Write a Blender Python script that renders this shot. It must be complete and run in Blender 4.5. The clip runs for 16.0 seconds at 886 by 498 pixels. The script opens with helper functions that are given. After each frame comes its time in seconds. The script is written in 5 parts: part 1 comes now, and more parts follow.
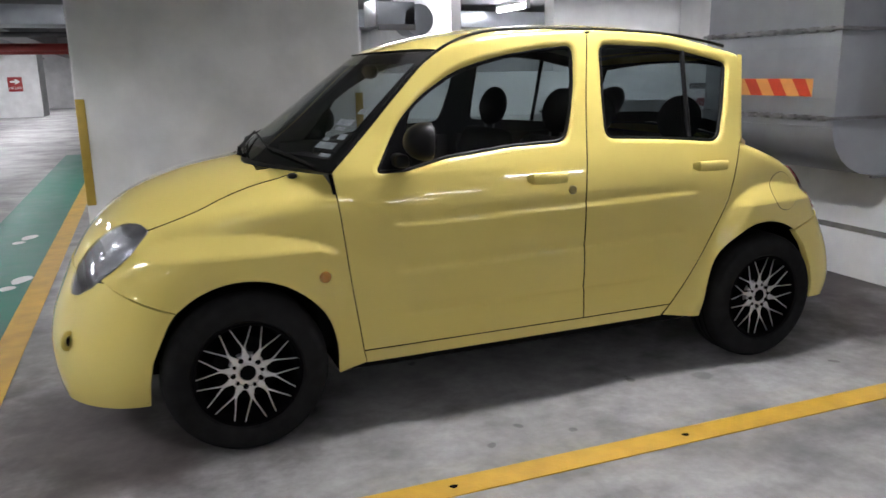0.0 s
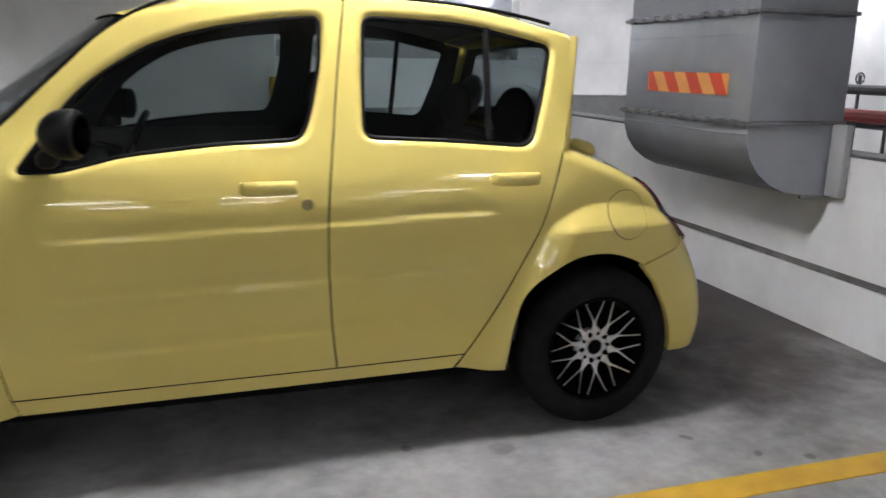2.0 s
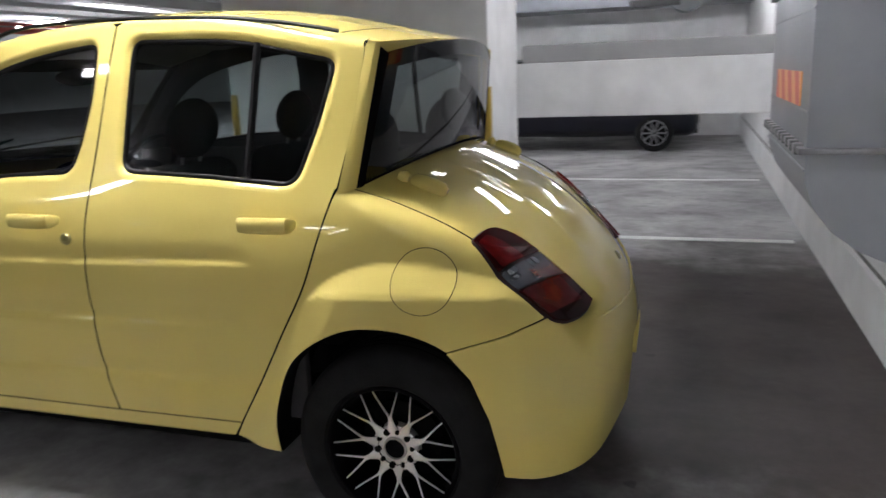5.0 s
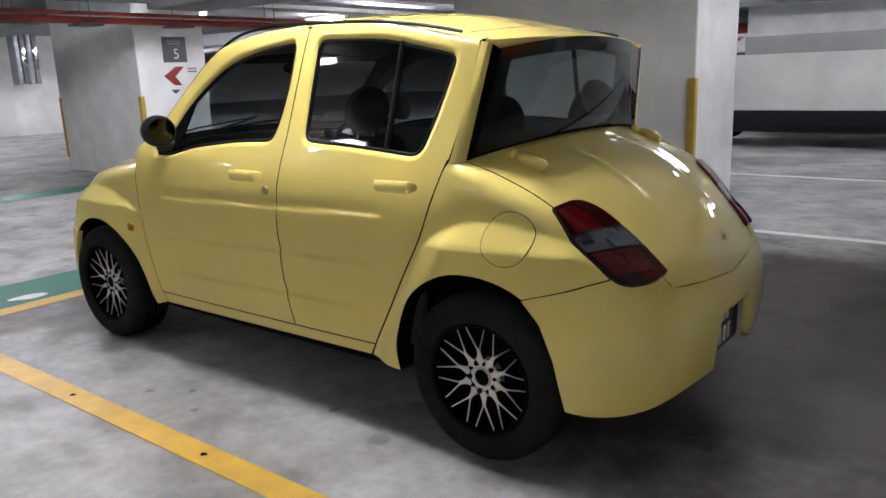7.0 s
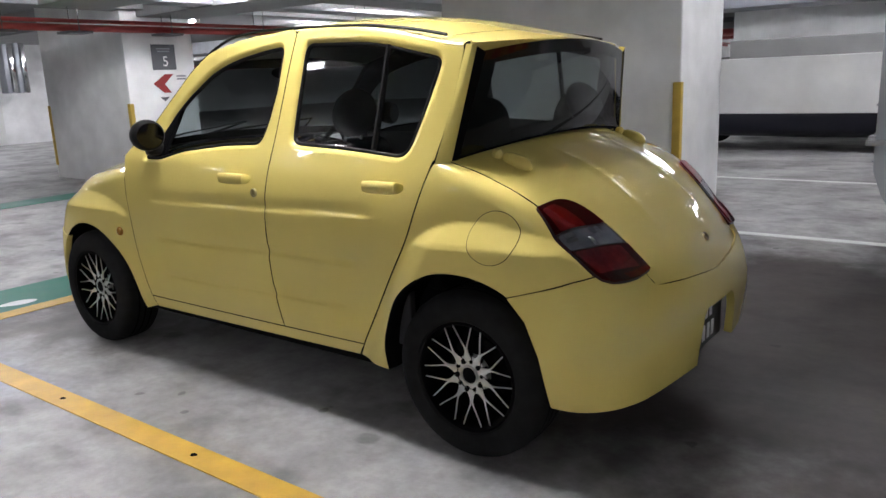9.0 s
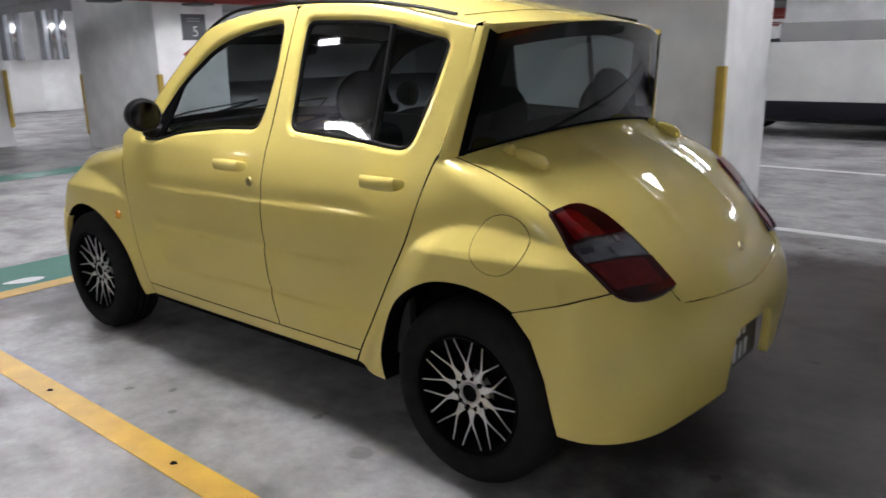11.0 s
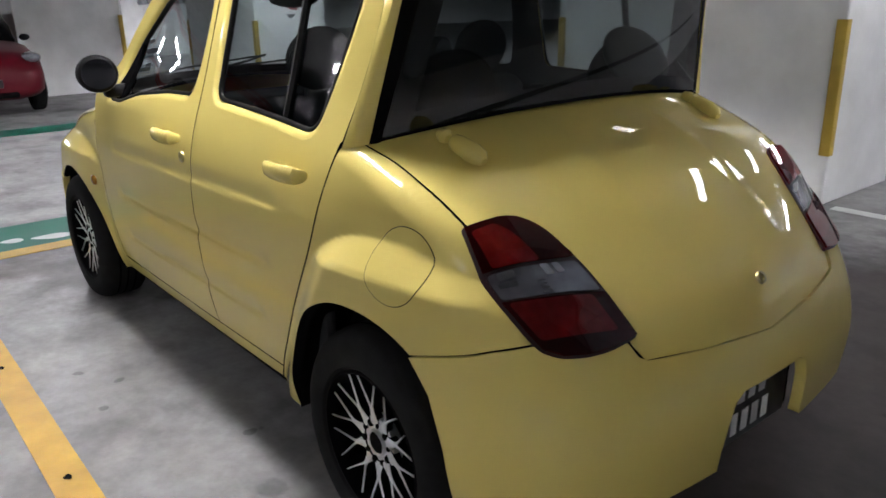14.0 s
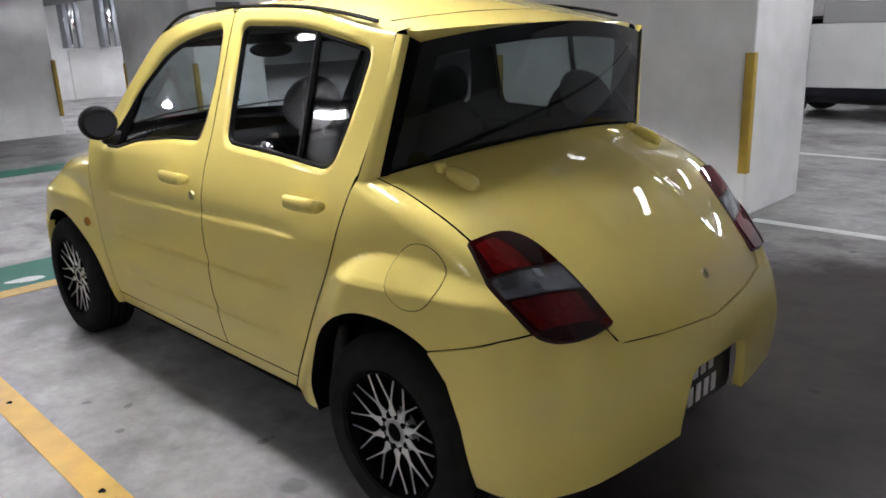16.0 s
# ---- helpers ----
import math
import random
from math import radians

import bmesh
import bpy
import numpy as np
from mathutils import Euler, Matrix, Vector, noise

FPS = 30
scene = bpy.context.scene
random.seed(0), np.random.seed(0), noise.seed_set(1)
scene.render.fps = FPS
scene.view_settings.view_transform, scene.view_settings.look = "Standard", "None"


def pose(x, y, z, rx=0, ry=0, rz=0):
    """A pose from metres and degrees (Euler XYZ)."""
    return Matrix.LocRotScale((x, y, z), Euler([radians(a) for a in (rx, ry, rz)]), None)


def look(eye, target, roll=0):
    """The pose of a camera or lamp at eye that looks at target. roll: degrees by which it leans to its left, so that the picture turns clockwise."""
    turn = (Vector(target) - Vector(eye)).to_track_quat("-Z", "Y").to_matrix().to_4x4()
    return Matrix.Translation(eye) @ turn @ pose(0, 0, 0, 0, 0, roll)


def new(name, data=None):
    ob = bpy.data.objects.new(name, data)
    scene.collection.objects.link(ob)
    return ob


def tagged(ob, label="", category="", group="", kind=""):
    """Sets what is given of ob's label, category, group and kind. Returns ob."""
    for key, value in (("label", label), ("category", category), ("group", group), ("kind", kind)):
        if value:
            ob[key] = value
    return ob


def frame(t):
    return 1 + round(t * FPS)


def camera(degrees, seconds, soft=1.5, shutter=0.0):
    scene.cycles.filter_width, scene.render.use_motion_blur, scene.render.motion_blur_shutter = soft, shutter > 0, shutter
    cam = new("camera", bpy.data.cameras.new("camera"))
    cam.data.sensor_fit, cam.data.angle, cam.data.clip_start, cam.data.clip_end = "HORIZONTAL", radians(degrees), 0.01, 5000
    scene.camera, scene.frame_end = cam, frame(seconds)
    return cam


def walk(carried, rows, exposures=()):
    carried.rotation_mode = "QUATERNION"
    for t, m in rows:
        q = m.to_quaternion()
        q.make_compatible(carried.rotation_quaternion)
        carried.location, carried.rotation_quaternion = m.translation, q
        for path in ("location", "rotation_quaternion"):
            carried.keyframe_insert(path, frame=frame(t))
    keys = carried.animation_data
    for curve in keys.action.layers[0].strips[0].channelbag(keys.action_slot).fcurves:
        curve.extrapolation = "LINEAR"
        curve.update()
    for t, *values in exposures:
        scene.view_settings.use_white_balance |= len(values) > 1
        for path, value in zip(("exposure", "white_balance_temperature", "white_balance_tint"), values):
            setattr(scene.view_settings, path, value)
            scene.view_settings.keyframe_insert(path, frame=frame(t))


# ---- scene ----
cam = camera(60.8, 16.0, shutter=0.4)
PATH = [
    (0, (-1.447, -3.44, 1.342), (-0.743, -1.623, 0.891), -0.9),
    (0.5, (-1.235, -3.381, 1.328), (-0.534, -1.568, 0.856), -2.0),
    (1, (-0.925, -3.28, 1.345), (-0.272, -1.452, 0.863), -0.9),
    (1.5, (-0.542, -3.217, 1.339), (-0.038, -1.336, 0.885), -0.4),
    (2, (-0.129, -3.126, 1.305), (0.443, -1.269, 0.83), 0.8),
    (2.5, (0.254, -2.943, 1.314), (0.782, -1.081, 0.811), -0.6),
    (3, (0.642, -2.809, 1.311), (0.912, -0.88, 0.855), -0.4),
    (3.2, (0.768, -2.748, 1.311), (0.951, -0.808, 0.859), -1.0),
    (5.3, (2.133, -2.574, 1.331), (1.286, -0.824, 0.86), -2.0),
    (5.5, (2.247, -2.583, 1.324), (1.236, -0.923, 0.853), -1.8),
    (6, (2.423, -2.555, 1.331), (1.253, -1.009, 0.842), -2.7),
    (6.5, (2.506, -2.618, 1.331), (1.297, -1.086, 0.893), -2.8),
    (7, (2.569, -2.748, 1.321), (1.373, -1.212, 0.861), -2.1),
    (7.5, (2.591, -2.803, 1.315), (1.372, -1.288, 0.85), -2.3),
    (8, (2.595, -2.775, 1.318), (1.389, -1.248, 0.859), -2.3),
    (8.5, (2.604, -2.775, 1.309), (1.413, -1.231, 0.864), -2.7),
    (8.7, (2.605, -2.773, 1.301), (1.424, -1.22, 0.862), -2.4),
    (10.8, (2.558, -2.563, 1.343), (1.354, -1.05, 0.833), -1.8),
    (11, (2.528, -2.494, 1.334), (1.283, -1.013, 0.83), -1.2),
    (11.5, (2.474, -2.28, 1.317), (1.127, -0.908, 0.768), -1.3),
    (12, (2.409, -2.058, 1.327), (1.076, -0.666, 0.793), -0.5),
    (12.5, (2.386, -1.9, 1.332), (0.963, -0.604, 0.79), -0.5),
    (13, (2.433, -1.741, 1.339), (0.868, -0.643, 0.75), -1.3),
    (13.5, (2.503, -1.687, 1.33), (0.938, -0.583, 0.752), -1.3),
    (14, (2.563, -1.691, 1.347), (1.098, -0.482, 0.72), -1.0),
    (14.5, (2.591, -1.712, 1.365), (1.139, -0.48, 0.753), -0.2),
    (15, (2.637, -1.811, 1.384), (1.239, -0.507, 0.796), -0.0),
    (15.5, (2.667, -1.964, 1.399), (1.332, -0.596, 0.811), -0.5),
    (16, (2.688, -2.053, 1.411), (1.327, -0.696, 0.858), -2.2),
]
walk(cam, [(t, look(eye, target, roll)) for t, eye, target, roll in PATH])

# ---------- world, light, exposure
world = bpy.data.worlds.new("world")
scene.world = world
world.use_nodes = True
world.node_tree.nodes["Background"].inputs[0].default_value = (0.05, 0.055, 0.065, 1)
world.node_tree.nodes["Background"].inputs[1].default_value = 0.3
scene.view_settings.exposure = 0.54


# ---------- small tools
def linked(m, a, b):
    m.node_tree.links.new(a, b)


def material(name, color, rough=0.5, metal=0.0, coat=0.0, vary=0.0, scale=6.0, bump=0.0, bump_scale=60.0, emit=0.0, spec=0.5, rough_vary=0.0, coat_rough=0.04):
    """A principled material with two scales of noise on colour, roughness and relief."""
    m = bpy.data.materials.new(name)
    m.use_nodes = True
    nt = m.node_tree
    p = nt.nodes["Principled BSDF"]
    p.inputs["Base Color"].default_value = (*color, 1)
    p.inputs["Roughness"].default_value = rough
    p.inputs["Metallic"].default_value = metal
    p.inputs["Specular IOR Level"].default_value = spec
    p.inputs["Coat Weight"].default_value = coat
    p.inputs["Coat Roughness"].default_value = coat_rough
    if emit:
        p.inputs["Emission Color"].default_value = (*color, 1)
        p.inputs["Emission Strength"].default_value = emit
    co = nt.nodes.new("ShaderNodeTexCoord")
    if vary:
        n1 = nt.nodes.new("ShaderNodeTexNoise")
        n1.inputs["Scale"].default_value, n1.inputs["Detail"].default_value = scale, 6
        n2 = nt.nodes.new("ShaderNodeTexNoise")
        n2.inputs["Scale"].default_value, n2.inputs["Detail"].default_value = scale * 0.17, 3
        add = nt.nodes.new("ShaderNodeMath")
        add.operation = "ADD"
        ramp = nt.nodes.new("ShaderNodeMapRange")
        ramp.inputs["From Min"].default_value, ramp.inputs["From Max"].default_value = 0.7, 1.3
        ramp.inputs["To Min"].default_value, ramp.inputs["To Max"].default_value = 1 - vary, 1 + vary
        mul = nt.nodes.new("ShaderNodeVectorMath")
        mul.operation = "SCALE"
        mul.inputs[0].default_value = color
        linked(m, co.outputs["Object"], n1.inputs["Vector"])
        linked(m, co.outputs["Object"], n2.inputs["Vector"])
        linked(m, n1.outputs["Fac"], add.inputs[0])
        linked(m, n2.outputs["Fac"], add.inputs[1])
        linked(m, add.outputs[0], ramp.inputs["Value"])
        linked(m, ramp.outputs[0], mul.inputs["Scale"])
        linked(m, mul.outputs[0], p.inputs["Base Color"])
        if rough_vary:
            rr = nt.nodes.new("ShaderNodeMapRange")
            rr.inputs["From Min"].default_value, rr.inputs["From Max"].default_value = 0.7, 1.3
            rr.inputs["To Min"].default_value, rr.inputs["To Max"].default_value = rough - rough_vary, rough + rough_vary
            linked(m, add.outputs[0], rr.inputs["Value"])
            linked(m, rr.outputs[0], p.inputs["Roughness"])
    if bump:
        n3 = nt.nodes.new("ShaderNodeTexNoise")
        n3.inputs["Scale"].default_value, n3.inputs["Detail"].default_value = bump_scale, 5
        b = nt.nodes.new("ShaderNodeBump")
        b.inputs["Strength"].default_value, b.inputs["Distance"].default_value = bump, 0.01
        linked(m, co.outputs["Object"], n3.inputs["Vector"])
        linked(m, n3.outputs["Fac"], b.inputs["Height"])
        linked(m, b.outputs[0], p.inputs["Normal"])
    return m


def tinted_glass(name, tint, gloss_rough=0.02, gain=1.0):
    """A thin pane: what is behind shows through the tint, and Fresnel adds the gloss."""
    m = bpy.data.materials.new(name)
    m.use_nodes = True
    nt = m.node_tree
    nt.nodes.remove(nt.nodes["Principled BSDF"])
    out = nt.nodes["Material Output"]
    tr = nt.nodes.new("ShaderNodeBsdfTransparent")
    tr.inputs[0].default_value = (*tint, 1)
    gl = nt.nodes.new("ShaderNodeBsdfGlossy")
    gl.inputs["Roughness"].default_value = gloss_rough
    gl.inputs[0].default_value = (gain, gain, gain, 1)
    lw = nt.nodes.new("ShaderNodeLayerWeight")
    lw.inputs["Blend"].default_value = 0.5
    pw = nt.nodes.new("ShaderNodeMath")
    pw.operation = "POWER"
    pw.inputs[1].default_value = 5.0
    linked(m, lw.outputs["Facing"], pw.inputs[0])
    fr = nt.nodes.new("ShaderNodeMath")
    fr.operation = "MULTIPLY_ADD"
    fr.inputs[1].default_value, fr.inputs[2].default_value = 0.90, 0.045
    linked(m, pw.outputs[0], fr.inputs[0])
    mix = nt.nodes.new("ShaderNodeMixShader")
    linked(m, fr.outputs[0], mix.inputs[0])
    linked(m, tr.outputs[0], mix.inputs[1])
    linked(m, gl.outputs[0], mix.inputs[2])
    linked(m, mix.outputs[0], out.inputs[0])
    return m


def mesh_object(name, bm, mat, parent=None, label="", smooth=True):
    me = bpy.data.meshes.new(name)
    bm.normal_update()
    bm.to_mesh(me)
    bm.free()
    for p in me.polygons:
        p.use_smooth = smooth
    if smooth:
        me.set_sharp_from_angle(angle=radians(35))
    me.materials.append(mat)
    ob = new(name, me)
    if parent is not None:
        ob.parent = parent
    if label:
        ob["label"] = label
    return ob


part = mesh_object


def thing(name, place, label, category, group="", kind="", rz=0):
    """An Empty at the base of a thing, which parents its parts."""
    e = new(name)
    e.empty_display_size = 0.1
    e.matrix_basis = pose(*place, 0, 0, rz)
    return tagged(e, label, category, group, kind)


def box(bm, x0, x1, y0, y1, z0, z1, bevel=0.0, seg=2):
    geo = bmesh.ops.create_cube(bm, size=1.0, matrix=Matrix.Translation(((x0 + x1) / 2, (y0 + y1) / 2, (z0 + z1) / 2)) @ Matrix.Diagonal((x1 - x0, y1 - y0, z1 - z0, 1)))
    if bevel:
        edges = list({e for v in geo["verts"] for e in v.link_edges})
        bmesh.ops.bevel(bm, geom=edges, offset=bevel, segments=seg, affect="EDGES", profile=0.5)
    return bm


def boxed(x0, x1, y0, y1, z0, z1, bevel=0.0, seg=2):
    return box(bmesh.new(), x0, x1, y0, y1, z0, z1, bevel, seg)


def prism(bm, outline, depth, m=Matrix()):
    """A flat outline in x, z drawn out along y by depth, then moved by m."""
    front = [bm.verts.new(m @ Vector((x, 0, z))) for x, z in outline]
    back = [bm.verts.new(m @ Vector((x, depth, z))) for x, z in outline]
    n = len(outline)
    bm.faces.new(front)
    bm.faces.new(back[::-1])
    for i in range(n):
        bm.faces.new((front[i], back[i], back[(i + 1) % n], front[(i + 1) % n]))
    bmesh.ops.recalc_face_normals(bm, faces=bm.faces)
    return bm


def tube(bm, points, radius, sides=10, closed=False):
    """A round bar along points; radius may be one number or one for each point."""
    pts = [Vector(p) for p in points]
    n = len(pts)
    radii = [radius] * n if isinstance(radius, (int, float)) else radius
    rings = []
    side = None
    for i, p in enumerate(pts):
        a = pts[(i - 1) % n] if closed or i else p
        b = pts[(i + 1) % n] if closed or i < n - 1 else p
        d = (b - a).normalized()
        if side is None:
            side = d.orthogonal().normalized()
        side = (side - d * side.dot(d)).normalized()
        up = d.cross(side)
        rings.append([bm.verts.new(p + radii[i] * (math.cos(2 * math.pi * k / sides) * side + math.sin(2 * math.pi * k / sides) * up)) for k in range(sides)])
    for i in range(n if closed else n - 1):
        r, q = rings[i], rings[(i + 1) % n]
        for k in range(sides):
            bm.faces.new((r[k], r[(k + 1) % sides], q[(k + 1) % sides], q[k]))
    if not closed:
        bm.faces.new(rings[0][::-1])
        bm.faces.new(rings[-1])
    return bm


def lathe(bm, profile, m=Matrix(), steps=48, closed=False):
    """Turns a profile of (radius, height) round the y axis, then moves it by m."""
    rings = []
    for r, h in profile:
        rings.append([bm.verts.new(m @ Vector((r * math.cos(2 * math.pi * k / steps), h, r * math.sin(2 * math.pi * k / steps)))) for k in range(steps)])
    for i in range(len(rings) - (0 if closed else 1)):
        a, b = rings[i], rings[(i + 1) % len(rings)]
        for k in range(steps):
            bm.faces.new((a[k], a[(k + 1) % steps], b[(k + 1) % steps], b[k]))
    return bm


def ball(bm, centre, radii, seg=24, rings=14, m=Matrix()):
    bmesh.ops.create_uvsphere(bm, u_segments=seg, v_segments=rings, radius=1.0, matrix=m @ Matrix.Translation(centre) @ Matrix.Diagonal((*radii, 1)))
    return bm


def spline(*pts):
    """A smooth curve through points, for whole arrays."""
    xs = np.array([p[0] for p in pts], float)
    ys = np.array([p[1] for p in pts], float)
    sl = np.gradient(ys, xs)

    def f(x):
        x = np.asarray(x, float)
        i = np.clip(np.searchsorted(xs, x) - 1, 0, len(xs) - 2)
        h = xs[i + 1] - xs[i]
        t = np.clip((x - xs[i]) / h, 0, 1)
        a, b = ys[i], ys[i + 1]
        v = (2 * t**3 - 3 * t**2 + 1) * a + (t**3 - 2 * t**2 + t) * h * sl[i] + (3 * t**2 - 2 * t**3) * b + (t**3 - t**2) * h * sl[i + 1]
        return v + np.minimum(x - xs[0], 0) * sl[0] + np.maximum(x - xs[-1], 0) * sl[-1]

    return f


def ease(a, b, x):
    t = np.clip((x - a) / (b - a), 0, 1)
    return t * t * (3 - 2 * t)


def smax(a, b, k):
    h = np.clip(0.5 + 0.5 * (a - b) / k, 0, 1)
    return b * (1 - h) + a * h + k * h * (1 - h)


def rounded(points, radius, steps=5, closed=True):
    """An outline with its corners rounded; a point may carry its own radius as a third number."""
    out = []
    n = len(points)
    for i, p in enumerate(points):
        r = p[2] if len(p) > 2 else radius
        c = Vector(p[:2])
        a, b = Vector(points[i - 1][:2]) - c, Vector(points[(i + 1) % n][:2]) - c
        if r <= 0 or (not closed and i in (0, n - 1)):
            out.append(tuple(c))
            continue
        la, lb = min(r, a.length * 0.45), min(r, b.length * 0.45)
        s, e = c + a.normalized() * la, c + b.normalized() * lb
        for k in range(steps + 1):
            t = k / steps
            out.append(tuple(s * (1 - t) ** 2 + c * 2 * t * (1 - t) + e * t * t))
    return out


def smooth_line(points, step=0.025):
    """A flowing line through points, at even steps."""
    p = np.array(points, float)
    d = np.r_[0, np.cumsum(np.hypot(*np.diff(p, axis=0).T))]
    fx, fy = spline(*zip(d, p[:, 0])), spline(*zip(d, p[:, 1]))
    s = np.linspace(0, d[-1], max(2, int(d[-1] / step) + 1))
    return list(zip(fx(s).tolist(), fy(s).tolist()))


def dense(outline, step):
    out = []
    n = len(outline)
    for i in range(n):
        a, b = Vector(outline[i][:2]), Vector(outline[(i + 1) % n][:2])
        k = max(1, int(math.ceil((b - a).length / step)))
        out += [tuple(a.lerp(b, j / k)) for j in range(k)]
    keep = [out[0]]
    for q in out[1:]:
        if (Vector(q) - Vector(keep[-1])).length > 0.002:
            keep.append(q)
    if (Vector(keep[0]) - Vector(keep[-1])).length < 0.002:
        keep.pop()
    return keep


def area2(o):
    return 0.5 * sum(o[i - 1][0] * o[i][1] - o[i][0] * o[i - 1][1] for i in range(len(o)))


def inset(outline, d):
    """The outline drawn in by d (out when negative)."""
    o = outline if area2(outline) > 0 else outline[::-1]
    res = []
    n = len(o)
    for i in range(n):
        a, b, c = Vector(o[i - 1]), Vector(o[i]), Vector(o[(i + 1) % n])
        u, v = (b - a).normalized(), (c - b).normalized()
        m = Vector((-u.y, u.x)) + Vector((-v.y, v.x))
        if m.length < 1e-6:
            m = Vector((-u.y, u.x))
        m.normalize()
        k = max(0.5, m.dot(Vector((-u.y, u.x))))
        res.append(tuple(b + m * d / k))
    return res


def inside(poly, x, y):
    p = np.array(poly)
    r = np.zeros(len(x), bool)
    for (x0, y0), (x1, y1) in zip(p, np.roll(p, -1, 0)):
        c = (y0 > y) != (y1 > y)
        r ^= c & (x < (x1 - x0) * (y - y0) / ((y1 - y0) if y1 != y0 else 1e-12) + x0)
    return r

# ---------- the car's outer form: smooth functions, in metres, front towards -x
base_w = spline((0.18, 0.722), (0.30, 0.762), (0.45, 0.785), (0.65, 0.796), (0.86, 0.792), (0.95, 0.776), (1.03, 0.755), (1.09, 0.738), (1.25, 0.694), (1.44, 0.643), (1.52, 0.618))
low_taper = spline((-1.9, 0.18), (-1.6, 0.07), (-1.4, 0.035), (-1.2, 0.018), (-0.83, 0.006), (-0.5, 0.0), (0.6, 0.0), (0.9, 0.003), (1.1, 0.018), (1.29, 0.045), (1.45, 0.08), (1.6, 0.12), (1.85, 0.2))
high_taper = spline((-0.9, 0.04), (-0.6, 0.045), (-0.37, 0.05), (-0.1, 0.02), (0.3, 0.0), (0.8, 0.003), (1.0, 0.014), (1.15, 0.045))
crest_f = spline((-1.9, 0.62), (-1.6, 0.70), (-1.474, 0.769), (-1.408, 0.797), (-1.223, 0.810), (-1.029, 0.792), (-0.909, 0.76), (-0.811, 0.722), (-0.7, 0.70))
lift_f = spline((-1.9, 0.02), (-1.6, 0.035), (-1.4, 0.042), (-1.15, 0.04), (-1.0, 0.032), (-0.9, 0.018), (-0.8, 0.0), (-0.7, 0.0), (0, 0))
crest_r = spline((0.8, 0.69), (0.93, 0.735), (0.96, 0.752), (1.03, 0.796), (1.113, 0.827), (1.211, 0.836), (1.311, 0.827), (1.413, 0.805), (1.491, 0.777), (1.58, 0.735), (1.8, 0.68))
seam_r = spline((0.25, 0.64), (0.317, 0.684), (0.476, 0.785), (0.624, 0.868), (0.77, 0.947), (0.913, 0.998), (1.03, 1.032))


def brow(u):
    """The shelf over a wheel arch: a crisp upper edge, an even slope, a tightly rounded lower edge."""
    w = np.sqrt(u * u + 0.005) - 0.0707
    return np.where(u < 0.86, 1.14 * w, 0.903 + 0.1 * ease(0.86, 1.06, u))


def half_width(x, z):
    low = low_taper(x) * (0.35 + 0.65 * ease(0.25, 0.8, z))
    w = base_w(z) - low - (high_taper(x) - low_taper(x)) * ease(0.97, 1.15, z)
    u = np.clip((crest_f(x) - z) / np.maximum(crest_f(x) - 0.73, 0.03), 0, 1)
    up = np.clip((z - crest_f(x)) / 0.07, 0, 3)
    hollow = 0.35 * np.maximum(lift_f(x), 0)
    w = w + np.where(x < -0.7, (np.maximum(lift_f(x), 0) + hollow) * brow(u) - hollow * np.exp(-up * up), 0)
    v = np.clip((crest_r(x) - z) / np.maximum(crest_r(x) - 0.745, 0.03), 0, 1)
    up = np.clip((z - crest_r(x)) / 0.075, 0, 3)
    w = w + np.where(x > 0.6, ease(0.0, 0.14, x - seam_r(z)) * (0.053 * brow(v) - 0.007 * np.exp(-up * up)), 0)
    # three long grooves pressed into the doors
    for z0, x0, x1, deep in ((0.814, -0.60, 0.76, 0.0045), (0.629, -0.59, 0.70, 0.0068), (0.450, -0.57, 0.62, 0.0058)):
        d = (z - z0 - 0.024 * x) / 0.024
        along = ease(x0 - 0.03, x0 + 0.04, x) * (1 - ease(x1 - 0.04, x1 + 0.04, x))
        w = w - deep * along * np.exp(-(np.where(d > 0, d * 0.75, d * 2.6) ** 2))
    return w


roof_mid = spline((-0.60, 1.385), (-0.5, 1.437), (-0.29, 1.502), (-0.13, 1.531), (0.15, 1.555), (0.44, 1.563), (0.7, 1.542), (0.97, 1.487), (1.12, 1.452), (1.3, 1.40))


def polar(x, z, cx, cz, sign):
    return np.arctan2(z - cz, sign * (x - cx)), np.hypot(x - cx, z - cz)


def profile(points, cx, cz, sign):
    q = sorted((math.atan2(z - cz, sign * (x - cx)), math.hypot(x - cx, z - cz)) for x, z in points)
    return spline(*q)


NOSE = (-1.0, 0.15, -1)
TAIL = (1.0, 0.15, 1)
nose_r = profile(((-0.85, 1.045), (-0.965, 1.028), (-1.09, 1.008), (-1.357, 0.952), (-1.589, 0.85), (-1.709, 0.738), (-1.821, 0.535), (-1.878, 0.38), (-1.885, 0.24), (-1.86, 0.12)), *NOSE)
tail_r = profile(((0.9, 1.14), (0.98, 1.118), (1.08, 1.085), (1.23, 1.03), (1.35, 0.978), (1.5, 0.888), (1.6, 0.80), (1.7, 0.69), (1.755, 0.60), (1.79, 0.45), (1.785, 0.3), (1.765, 0.15)), *TAIL)
corner_f = spline((-1.9, 0.3), (-1.6, 0.2), (-1.3, 0.10), (-0.9, 0.05), (-0.5, 0.04))
corner_r = spline((1.0, 0.035), (1.2, 0.04), (1.42, 0.06), (1.6, 0.16), (1.85, 0.26))


def f_side(x, y, z):
    return np.abs(y) - half_width(x, z)


def f_cabin(x, y, z):
    return smax(f_side(x, y, z), z - roof_mid(x) + 0.12 * y * y, 0.02)


